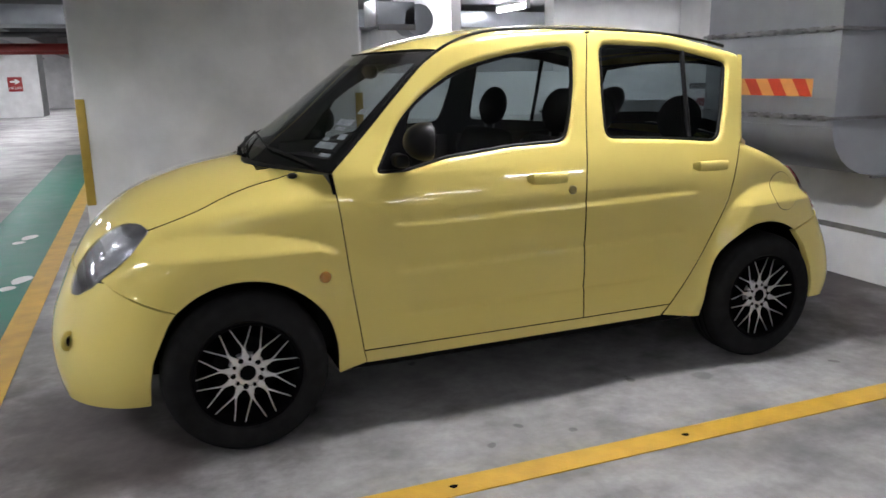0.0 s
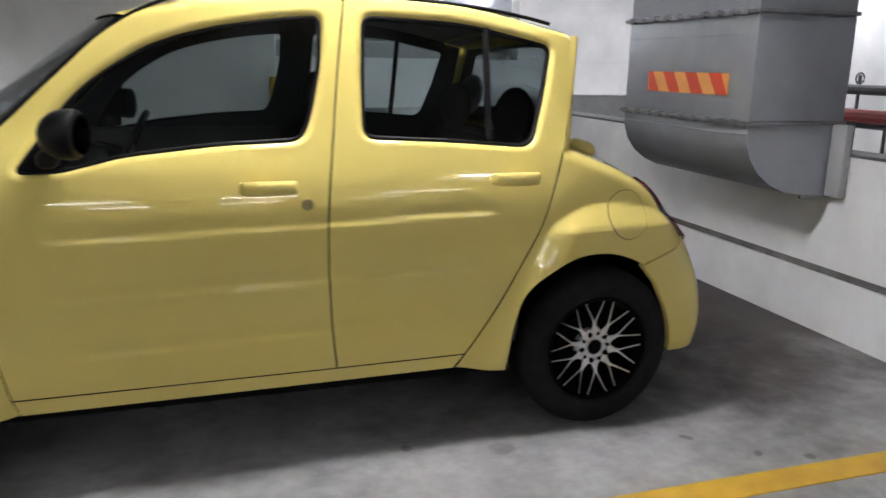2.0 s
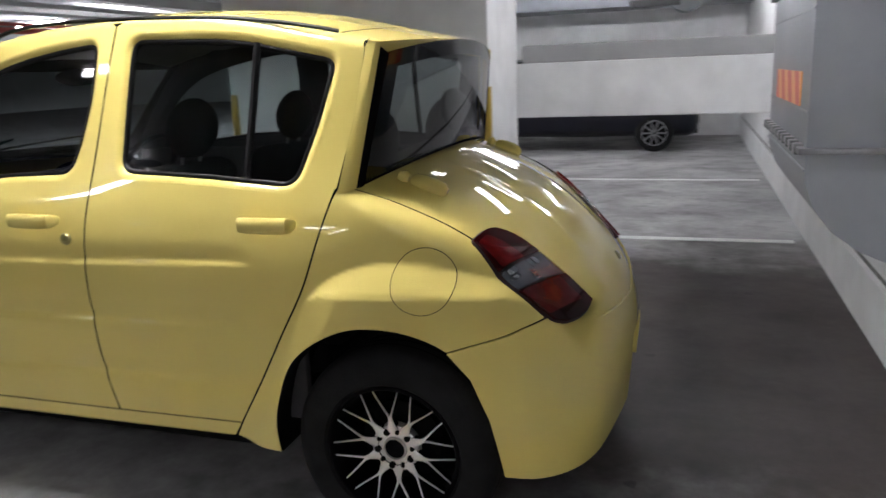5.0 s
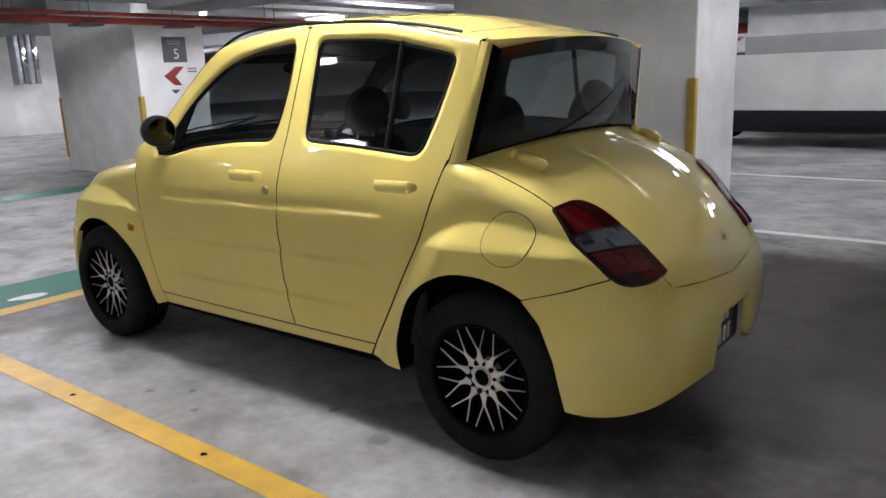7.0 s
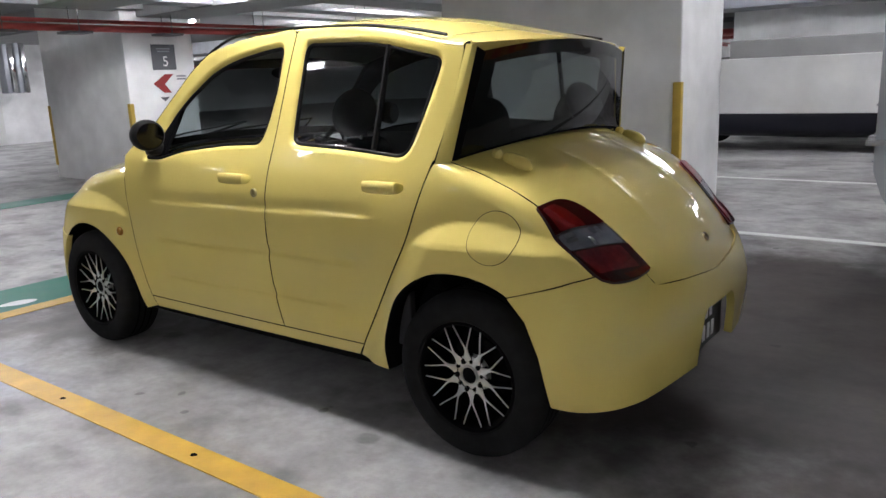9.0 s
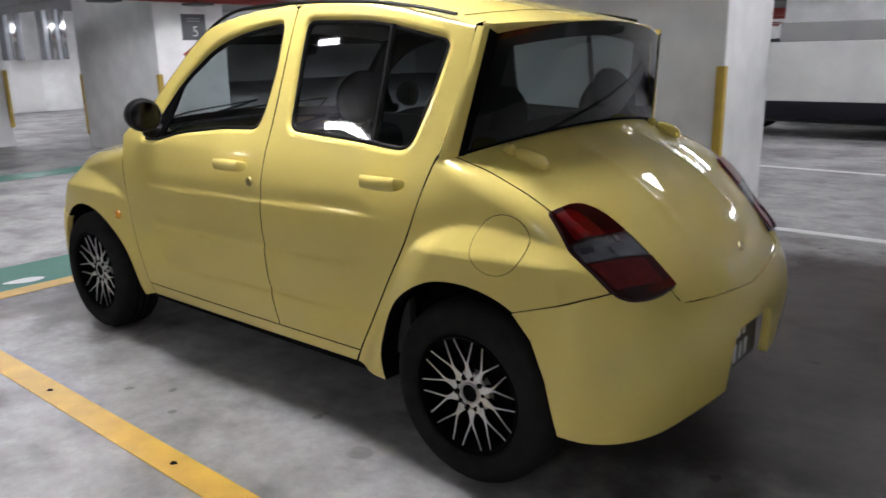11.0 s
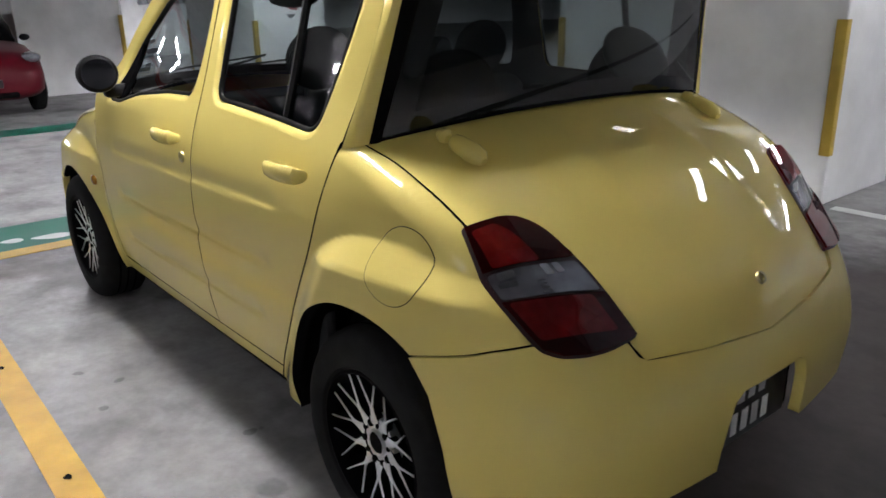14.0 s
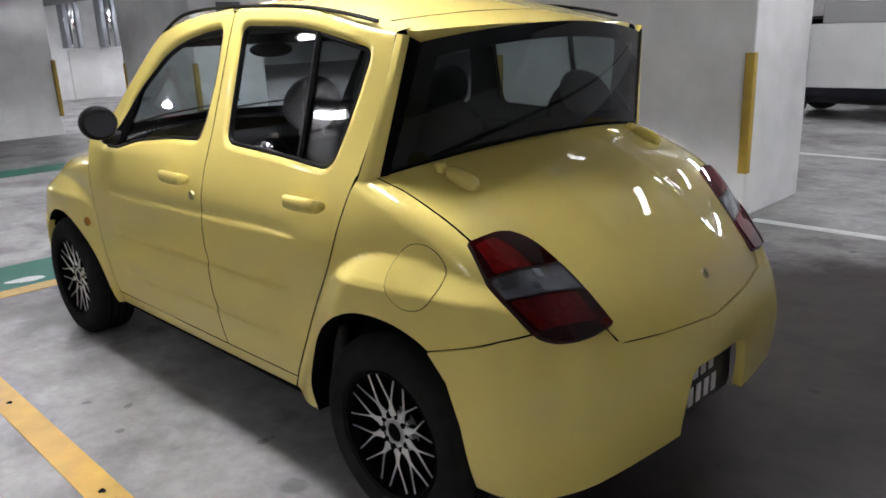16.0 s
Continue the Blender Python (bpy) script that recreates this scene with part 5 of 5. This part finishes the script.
HEAD = [(-1.467, 0.816, 0.628), (-1.529, 0.749, 0.642), (-1.601, 0.684, 0.622), (-1.675, 0.615, 0.557), (-1.734, 0.566, 0.452), (-1.765, 0.556, 0.375), (-1.762, 0.60, 0.335), (-1.733, 0.641, 0.33), (-1.673, 0.72, 0.362), (-1.607, 0.785, 0.395), (-1.543, 0.818, 0.463), (-1.494, 0.827, 0.55)]
head = rounded([(ang(x, z, NOSE), -y) for x, z, y in HEAD], 0.03)
heads = panel("headlamp", f_front, rays_round(*NOSE), head, REFLECTOR, car, offset=0.004, gap=0, flange=0.01, step=0.02, label="clear swept-back headlamp")
panel("lens", f_front, rays_round(*NOSE), inset(dense(head, 0.02), 0.002), LENS, tuple(heads), offset=0.012, gap=0, flange=0.008, step=0.03, label="clear headlamp lens")
for s, lamp_ in zip((-1, 1), heads):
    bm = bmesh.new()
    ball(bm, (-1.612, s * 0.487, 0.690), (0.045, 0.052, 0.045))
    ball(bm, (-1.672, s * 0.440, 0.628), (0.035, 0.034, 0.035))
    ball(bm, (-1.520, s * 0.552, 0.770), (0.034, 0.045, 0.030))
    part("projector", bm, CHROME, lamp_, "chrome lamp bowl")

for s in (-1, 1):
    w = float(half_width(-0.887, 0.628))
    bm = lathe(bmesh.new(), [(0.0, 0.012), (0.012, 0.0115), (0.019, 0.008), (0.022, 0.003), (0.022, -0.004)], pose(-0.887, s * w, 0.628, 0 if s > 0 else 180), 24)
    part("side_marker", bm, AMBER, car, "round amber side marker")
    w = float(half_width(0.148, 0.876))
    bm = lathe(bmesh.new(), [(0.0, 0.004), (0.009, 0.004), (0.0095, 0.007), (0.0165, 0.007), (0.0185, 0.003), (0.0185, -0.002)], pose(0.148, s * w, 0.876, 0 if s > 0 else 180), 24)
    part("key_lock", bm, LOCK, doors_f[0 if s < 0 else 1], "round key lock with a dull metal rim")
    at = pose(-1.781, s * 0.5, 0.412, 0, 0, 55 if s < 0 else 125) @ pose(0, 0, 0, 0 if s > 0 else 180)
    fog = part("fog_lamp", lathe(bmesh.new(), [(0.018, 0.0), (0.027, 0.006), (0.033, 0.0065), (0.037, 0.002), (0.038, -0.004)], at, 28), PAINT, front_bumper, "round fog lamp hole")
    part("fog_hole", lathe(bmesh.new(), [(0.0, 0.002), (0.019, 0.0025)], at, 24), DARK, fog, "dark hole")


def door_handle(x0, x1, z, parent, s):
    """A pull handle: rounded bar standing off a shallow cup."""
    w = float(half_width((x0 + x1) / 2, z))
    L = (x1 - x0) / 2
    bm = bmesh.new()
    pts = []
    for i, (t, d, r) in enumerate(((-1.0, 0.004, 0.011), (-0.96, 0.018, 0.0175), (-0.86, 0.028, 0.021), (-0.5, 0.034, 0.0225), (0, 0.035, 0.023), (0.5, 0.034, 0.023), (0.86, 0.028, 0.0215), (0.96, 0.018, 0.018), (1.0, 0.004, 0.011))):
        pts.append((t * L, d, r))
    rings = []
    for t, d, r in pts:
        rings.append([bm.verts.new(((x0 + x1) / 2 + t, s * (w + d + 0.55 * r * math.cos(a)), z + r * math.sin(a))) for a in np.linspace(0, 2 * math.pi, 14, endpoint=False)])
    for a, b in zip(rings, rings[1:]):
        for k in range(14):
            bm.faces.new((a[k], a[(k + 1) % 14], b[(k + 1) % 14], b[k]))
    bm.faces.new(rings[0])
    bm.faces.new(rings[-1])
    bmesh.ops.recalc_face_normals(bm, faces=bm.faces)
    part("handle", bm, PAINT, parent, "yellow pull handle")
    bm = lathe(bmesh.new(), [(0.0, 0.0016), (0.7, 0.0016), (0.95, 0.0012), (1.0, -0.001)], pose((x0 + x1) / 2, s * w, z - 0.012, 0 if s > 0 else 180) @ Matrix.Diagonal((L * 0.85, 1, 0.024, 1)), 28)
    part("handle_cup", bm, PAINT, parent)


for k, s in enumerate((-1, 1)):
    door_handle(-0.055, 0.122, 0.933, doors_f[k], s)
    door_handle(0.756, 0.93, 0.937, doors_r[k], s)
    # fixed divider in the rear window
    a, b = (0.764, 1.06), (0.778, 1.425)
    bar = [(a[0] + (b[0] - a[0]) * t, s * (float(half_width(a[0], a[1] + (b[1] - a[1]) * t)) - 0.014), a[1] + (b[1] - a[1]) * t) for t in np.linspace(0, 1, 8)]
    part("window_divider", tube(bmesh.new(), bar, 0.0115, 6), PLASTIC, doors_r[k], "black divider bar in the rear window")
    bm = bmesh.new()
    sail = [(-0.655, 1.0), (-0.60, 1.085), (-0.53, 1.178), (-0.485, 1.222), (-0.515, 1.15), (-0.525, 1.01), (-0.55, 1.0)]
    front = [bm.verts.new((x, s * (float(half_width(x, z)) - 0.010), z)) for x, z in sail]
    back = [bm.verts.new((x, s * (float(half_width(x, z)) - 0.03), z)) for x, z in sail]
    bm.faces.new(front)
    for i in range(len(sail)):
        bm.faces.new((front[i], front[(i + 1) % len(sail)], back[(i + 1) % len(sail)], back[i]))
    bmesh.ops.recalc_face_normals(bm, faces=bm.faces)
    part("mirror_sail", bm, BORDER_AND_GAP, doors_f[k], "black triangle at the mirror")
    # mirror: rounded shell on a short arm, glass to the rear
    bm = bmesh.new()
    ball(bm, (0.008, 0, 0), (0.082, 0.075, 0.07), 28, 18)
    for v in bm.verts:
        if v.co.x > 0.032:
            v.co.x = 0.032 + (v.co.x - 0.032) * 0.15
    bm.transform(pose(-0.508, s * 0.832, 1.104, 0, 0, 12 if s > 0 else -12))
    mirror = part("mirror", bm, PLASTIC, car, "black rounded door mirror")
    part("mirror_arm", boxed(-0.60, -0.545, min(s * 0.70, s * 0.80), max(s * 0.70, s * 0.80), 1.005, 1.055, 0.018, 3), PLASTIC, mirror)
    bm = lathe(bmesh.new(), [(0.0, 0.0), (1.0, 0.0)], pose(-0.467, s * 0.838, 1.104, 0, 0, (12 if s > 0 else -12) - 90) @ Matrix.Diagonal((0.06, 1, 0.055, 1)), 28)
    part("mirror_glass", bm, MIRROR_DARK, mirror, "mirror glass")

# boot hinges, button, plate
for s in (-1, 1):
    nx = [1.176, 1.186, 1.205, 1.243, 1.268, 1.280]
    rr = [0.010, 0.020, 0.025, 0.029, 0.024, 0.011]
    pts = [(x, s * (0.515 - 0.12 * (x - 1.165)), float(meet(f_rear, np.array([[x, s * 0.51, 1.5]]), np.array([[0.0, 0.0, -1.0]]))[0, 2]) + 0.010) for x in nx]
    part("boot_hinge", tube(bmesh.new(), pts, rr, 12), PAINT, boot, "yellow hinge cover on the boot lid")
    pts = [(x, s * 0.518, float(meet(f_rear, np.array([[x, s * 0.51, 1.5]]), np.array([[0.0, 0.0, -1.0]]))[0, 2]) + 0.008) for x in (1.14, 1.158, 1.17)]
    part("boot_hinge_base", tube(bmesh.new(), pts, [0.015, 0.021, 0.013], 12), PAINT, car, "yellow hinge knuckle at the rear window")
bm = lathe(bmesh.new(), [(0.0, 0.003), (0.008, 0.003), (0.009, 0.007), (0.015, 0.007), (0.017, 0.0)], pose(1.722, 0.008, 0.688, 0, 0, -90) @ pose(0, 0, 0, 32), 24)
part("boot_lock", bm, LOCK, boot, "small round boot lock")

part("plate_recess", boxed(1.60, 1.72, -0.26, 0.26, 0.24, 0.50, 0.02), DARK, car, "dark recess behind the plate")
plate = part("number_plate", boxed(1.728, 1.74, -0.19, 0.19, 0.265, 0.445, 0.004), PLATE_BLACK, car, "black square number plate with white bars")
for row, (z, n) in enumerate(((0.402, 3), (0.318, 4))):
    for i in range(n):
        y = (i - (n - 1) / 2) * 0.05
        part("plate_bar", boxed(1.7405, 1.7425, y - 0.015, y + 0.015, z - 0.03, z + 0.03), PLATE_WHITE, plate)

# wheels
def build_wheel():
    w = new("wheel")
    w["label"] = "black wheel with machined silver spokes"
    w.parent = car
    tyre = [(0.196, 0.0), (0.205, 0.012), (0.225, 0.016), (0.25, 0.016), (0.272, 0.010), (0.288, -0.004), (0.297, -0.022), (0.30, -0.045), (0.30, -0.14), (0.297, -0.165), (0.285, -0.18), (0.25, -0.19), (0.196, -0.175)]
    t = part("tyre", lathe(bmesh.new(), [(r, -h) for r, h in tyre], steps=64), TYRE, w, "black low-profile tyre")
    bm = bmesh.new()
    for h in (-0.055, -0.09, -0.125):
        lathe(bm, [(0.3005, -h - 0.004), (0.3012, -h), (0.3005, -h + 0.004)], steps=64)
    part("tread_groove", bm, DARK, t)
    rim = part("rim", lathe(bmesh.new(), [(0.196, 0.002), (0.197, -0.006), (0.190, -0.008), (0.184, 0.0), (0.178, 0.03), (0.172, 0.12), (0.15, 0.15), (0.0, 0.15)], steps=64), RIMBLACK, w, "black rim barrel")
    # spokes: ten forks cut from a dished face
    def face(r):
        return 0.006 + 0.018 * (1 - min(r / 0.185, 1))
    for i in range(10):
        a0 = 2 * math.pi * i / 10 + 0.40
        bm = bmesh.new()
        for side in (-1, 1):
            pts = [(0.05, 0.12), (0.062, 0.09), (0.074, 0.05), (0.087, 0.027), (0.099, 0.028), (0.112, 0.072), (0.13, 0.124), (0.155, 0.173), (0.188, 0.212)]
            wid = [0.015, 0.0115, 0.0078, 0.0052, 0.0042, 0.0033, 0.0028, 0.0025, 0.0022]
            quads = []
            for (r, da), q in zip(pts, wid):
                a = a0 + side * da
                c = Vector((r * math.cos(a), face(r), r * math.sin(a)))
                tt = Vector((-math.sin(a), 0, math.cos(a)))
                quads.append([bm.verts.new(c - tt * q + Vector((0, 0.002, 0))), bm.verts.new(c - tt * q * 0.45 - Vector((0, 0.0015, 0))), bm.verts.new(c + tt * q * 0.45 - Vector((0, 0.0015, 0))), bm.verts.new(c + tt * q + Vector((0, 0.002, 0))), bm.verts.new(c + tt * q + Vector((0, 0.022, 0))), bm.verts.new(c - tt * q + Vector((0, 0.022, 0)))])
            for a, b in zip(quads, quads[1:]):
                for k in range(6):
                    bm.faces.new((a[k], a[(k + 1) % 6], b[(k + 1) % 6], b[k]))
            bm.faces.new(quads[0])
            bm.faces.new(quads[-1])
        bmesh.ops.recalc_face_normals(bm, faces=bm.faces)
        ob = part("spoke", bm, SILVER, rim, "machined silver forked spoke", smooth=False)
        ob.data.materials.append(RIMBLACK)
        for p in ob.data.polygons:
            if p.normal.y > -0.3:
                p.material_index = 1
    part("hub", lathe(bmesh.new(), [(0.030, 0.022), (0.036, 0.0235), (0.05, 0.0225), (0.064, 0.0225), (0.069, 0.025), (0.070, 0.05)], steps=40), SILVER, rim, "machined silver hub face")
    part("centre_cap", lathe(bmesh.new(), [(0.0, 0.0175), (0.018, 0.0165), (0.027, 0.0175), (0.031, 0.024)], steps=32), RIMBLACK, rim, "black centre cap")
    part("cap_ring", lathe(bmesh.new(), [(0.029, 0.0185), (0.031, 0.0150), (0.0335, 0.0150), (0.036, 0.0235)], steps=32), SILVER, rim, "thin silver ring round the cap")
    for i in range(10):
        a = 2 * math.pi * i / 10 + 2.0
        r = 0.0095 if i % 2 == 0 else 0.0068
        part("lug_hole", lathe(bmesh.new(), [(0.0, 0.0160), (r, 0.0160), (r + 0.001, 0.027)], pose(0.0525 * math.cos(a), 0, 0.0525 * math.sin(a)), 14), DARK, rim)
    part("brake_disc", lathe(bmesh.new(), [(0.05, 0.08), (0.12, 0.08), (0.12, 0.095)], steps=40), DARK, w, "dark brake disc")
    return w


def wheel_copy(w, m):
    """Another wheel that shares the meshes of the first."""
    made = {}
    for o in (w, *w.children_recursive):
        made[o] = o.copy()
        scene.collection.objects.link(made[o])
        made[o].parent = made.get(o.parent, car)
    made[w].matrix_basis = m
    return made[w]


wheel = build_wheel()
wheel.matrix_basis = pose(-1.185, -0.806, 0.298)
wheel_copy(wheel, pose(1.185, -0.80, 0.298))
wheel_copy(wheel, pose(-1.185, 0.806, 0.298, 0, 0, 180))
wheel_copy(wheel, pose(1.185, 0.80, 0.298, 0, 0, 180))

# wheel housings and underside
for s in (-1, 1):
    for cx, arch in ((-1.185, arch_f), (1.17, arch_r)):
        bm = bmesh.new()
        rows = [[bm.verts.new((x + (0 if d < 0.1 else 0.0), s * (float(half_width(x, max(z, 0.3))) - 0.012 - d), z + 0.004)) for x, z in arch] for d in (0.0, 0.03, 0.36)]
        for a, b in zip(rows, rows[1:]):
            for i in range(len(arch) - 1):
                bm.faces.new((a[i], a[i + 1], b[i + 1], b[i]))
        bm.faces.new(rows[-1])
        part("wheel_housing", bm, DARK, car, "black wheel housing liner")
part("underbody", boxed(-1.62, 1.62, -0.44, 0.44, 0.2, 0.30, 0.03), DARK, car, "dark underbody")
part("floor_pan", boxed(-0.82, 0.8, -0.735, 0.735, 0.22, 0.33, 0.02), DARK, car, "dark floor pan")
part("engine_bay", boxed(-1.6, -0.85, -0.43, 0.43, 0.3, 0.86, 0.1), DARK, car, "dark engine bay block")
part("boot_well", boxed(0.85, 1.55, -0.43, 0.43, 0.3, 0.74, 0.05), DARK, car, "dark boot well")
part("firewall", boxed(-0.9, -0.84, -0.68, 0.68, 0.3, 0.95, 0.02), DARK, car, "dark firewall")

# cabin
for k, s in enumerate((-1, 1)):
    for nm, x0, x1, pr in (("door_trim", -0.78, 0.2, doors_f[k]), ("door_trim", 0.26, 0.90, doors_r[k])):
        part(nm, boxed(x0, x1, min(s * 0.70, s * 0.735), max(s * 0.70, s * 0.735), 0.33, 1.0, 0.012), TRIM, pr, "grey inner door trim")


def car_seat(x, y):
    part("seat_cushion", boxed(x - 0.26, x + 0.24, y - 0.25, y + 0.25, 0.42, 0.60, 0.06, 3), SEAT, car, "dark cloth seat cushion")
    bm = boxed(-0.07, 0.07, -0.24, 0.24, 0.0, 0.52, 0.06, 3)
    bm.transform(pose(x + 0.25, y, 0.55, 0, 14))
    back_ = part("seat_back", bm, SEAT, car, "dark cloth seat back")
    bm = ball(bmesh.new(), (0, 0, 0), (0.06, 0.125, 0.105), 20, 12)
    bm.transform(pose(x + 0.40, y, 1.17, 0, 12))
    part("headrest", bm, SEAT, back_, "dark rounded headrest")
    for d in (-0.05, 0.05):
        part("headrest_post", tube(bmesh.new(), [(x + 0.37, y + d, 1.0), (x + 0.39, y + d, 1.12)], 0.006, 8), STEEL, back_)


car_seat(-0.07, -0.36)
car_seat(-0.07, 0.36)
part("rear_bench", boxed(0.42, 0.92, -0.64, 0.64, 0.42, 0.60, 0.06, 3), SEAT, car, "dark cloth rear bench")
bm = boxed(-0.07, 0.07, -0.64, 0.64, 0.0, 0.50, 0.06, 3)
bm.transform(pose(0.90, 0, 0.52, 0, 12))
bench = part("rear_backrest", bm, SEAT, car, "dark cloth rear backrest")
for y in (-0.36, 0.36):
    bm = ball(bmesh.new(), (0, 0, -0.01), (0.06, 0.15, 0.115), 20, 12)
    bm.transform(pose(1.0, y, 1.12, 0, 8))
    part("headrest", bm, SEAT, bench, "dark rounded headrest")
bm = ball(bmesh.new(), (0, 0, 0), (0.05, 0.17, 0.085), 24, 14)
bm.transform(pose(1.06, 0.36, 1.16, -22, 0, 0))
part("shelf_cushion", bm, TRIM, car, "grey rounded cushion on the shelf")
part("parcel_shelf", boxed(0.96, 1.12, -0.62, 0.62, 0.99, 1.02, 0.01), SEAT, car, "dark parcel shelf")
bm = boxed(-0.98, -0.58, -0.68, 0.68, 0.72, 0.95, 0.07, 3)
part("dashboard", bm, TRIM, car, "dark grey dashboard")
ring = [(0, 0.18 * math.cos(a), 0.18 * math.sin(a)) for a in np.linspace(0, 2 * math.pi, 32, endpoint=False)]
bm = tube(bmesh.new(), ring, 0.014, 8, True)
tube(bm, [(0, -0.17, 0), (0.01, 0, -0.01), (0, 0.17, 0)], 0.014, 8)
tube(bm, [(0, 0, -0.17), (0.0, 0, 0), (-0.2, 0, -0.05)], 0.02, 8)
bm.transform(pose(-0.47, 0.36, 0.93, 0, 28))
part("steering_wheel", bm, PLASTIC, car, "black steering wheel")
bm = ball(bmesh.new(), (-0.46, 0.0, 1.36), (0.02, 0.12, 0.035), 20, 10)
part("rear_view_mirror", bm, PLASTIC, car, "black rear-view mirror")
bm = bmesh.new()
sheet(bm, lambda u, v: (u, v, float(roof_mid(u)) - 0.12 * v * v - 0.035), np.linspace(-0.42, 1.08, 12), np.linspace(-0.55, 0.55, 9))
part("headlining", bm, HEADLINING, car, "pale headlining")

# wipers, washer nozzles, vent slits and permit cards
def on_hood(x, y, up=0.0):
    return Vector((x, y, top_z(f_front, x, y) + up))


for base, mid, tip, end in ((-0.07, 0.16, -0.42, -0.92), (0.52, 0.75, 0.30, -0.25)):
    a = on_hood(-1.077 if base < 0 else -0.98, base, 0.006)
    p1, p2, p3 = (Vector(windscreen_at(u, v)) + Vector((-0.012, 0, 0.012)) for u, v in ((mid, 0.18), (tip, 0.10), (end, 0.012)))
    w = part("wiper", tube(bmesh.new(), [a, a + Vector((0.0, 0.0, 0.03)), a.lerp(p1, 0.55) + Vector((0, 0, 0.012)), p1, p1.lerp(p2, 0.3), p2], [0.012, 0.009, 0.006, 0.005, 0.004, 0.004], 8), PLASTIC, car, "black folded wiper arm")
    part("wiper_blade", tube(bmesh.new(), [p1.lerp(p2, 0.45), p2, p2.lerp(p3, 0.5) + Vector((-0.004, 0, 0.004)), p3], [0.003, 0.005, 0.006, 0.004], 8), RUBBER, w)
for i in range(5):
    for s in (-1, 1):
        a, b = on_hood(-1.055, s * (0.30 + 0.022 * i), 0.0012), on_hood(-1.005, s * (0.315 + 0.022 * i), 0.0012)
        part("vent_slit", tube(bmesh.new(), [a, a.lerp(b, 0.5), b], 0.0028, 6), DARK, bonnet, "dark vent slit")
for s in (-1, 1):
    bm = ball(bmesh.new(), on_hood(-0.942, s * 0.56, 0.003), (0.02, 0.028, 0.012), 18, 10)
    part("washer_nozzle", bm, PLASTIC, car, "black washer nozzle")
for u, v, a, b in ((-0.88, 0.47, 0.05, 0.04), (-0.86, 0.37, 0.12, 0.05), (-0.84, 0.33, 0.06, 0.025), (-0.90, 0.26, 0.05, 0.045), (-0.88, 0.18, 0.13, 0.05), (-0.80, 0.24, 0.04, 0.025), (-0.90, 0.12, 0.07, 0.025)):
    bm = bmesh.new()
    top = [Vector(windscreen_at(u + du, v + dv)) + Vector((0.007, 0, -0.006)) for du, dv in ((0, 0), (a, 0), (a, b), (0, b))]
    low = [q + Vector((0.0015, 0, -0.001)) for q in top]
    f0, f1 = [bm.verts.new(q) for q in top], [bm.verts.new(q) for q in low]
    bm.faces.new(f0)
    bm.faces.new(f1[::-1])
    for i in range(4):
        bm.faces.new((f0[i], f1[i], f1[(i + 1) % 4], f0[(i + 1) % 4]))
    part("windscreen_card", bm, CARD_GREY, car, "small pale permit card behind the glass")

# inner pillar trims
for s in (-1, 1):
    post = sheet(bmesh.new(), lambda u, v: (float(np.interp(v, [z for x, z in SEAM_B[::-1]], [x for x, z in SEAM_B[::-1]])) + 0.055 * u, s * (float(half_width(0.26, v)) - 0.031), v), (-1, 0, 1), np.linspace(0.33, 1.47, 14))
    part("pillar_trim", post, TRIM, car, "dark grey inner pillar trim")
    rail = sheet(bmesh.new(), lambda u, v: (float(np.interp(v, range(len(GUTTER)), [x for x, z in GUTTER])), s * (float(half_width(float(np.interp(v, range(len(GUTTER)), [x for x, z in GUTTER])), float(np.interp(v, range(len(GUTTER)), [z for x, z in GUTTER])) - 0.06)) - 0.028 - 0.03 * u), float(np.interp(v, range(len(GUTTER)), [z for x, z in GUTTER])) - 0.075 + 0.06 * u), (0, 1), np.linspace(0, len(GUTTER) - 1, 40))
    part("roof_rail_trim", rail, TRIM, car, "dark grey inner roof rail trim")
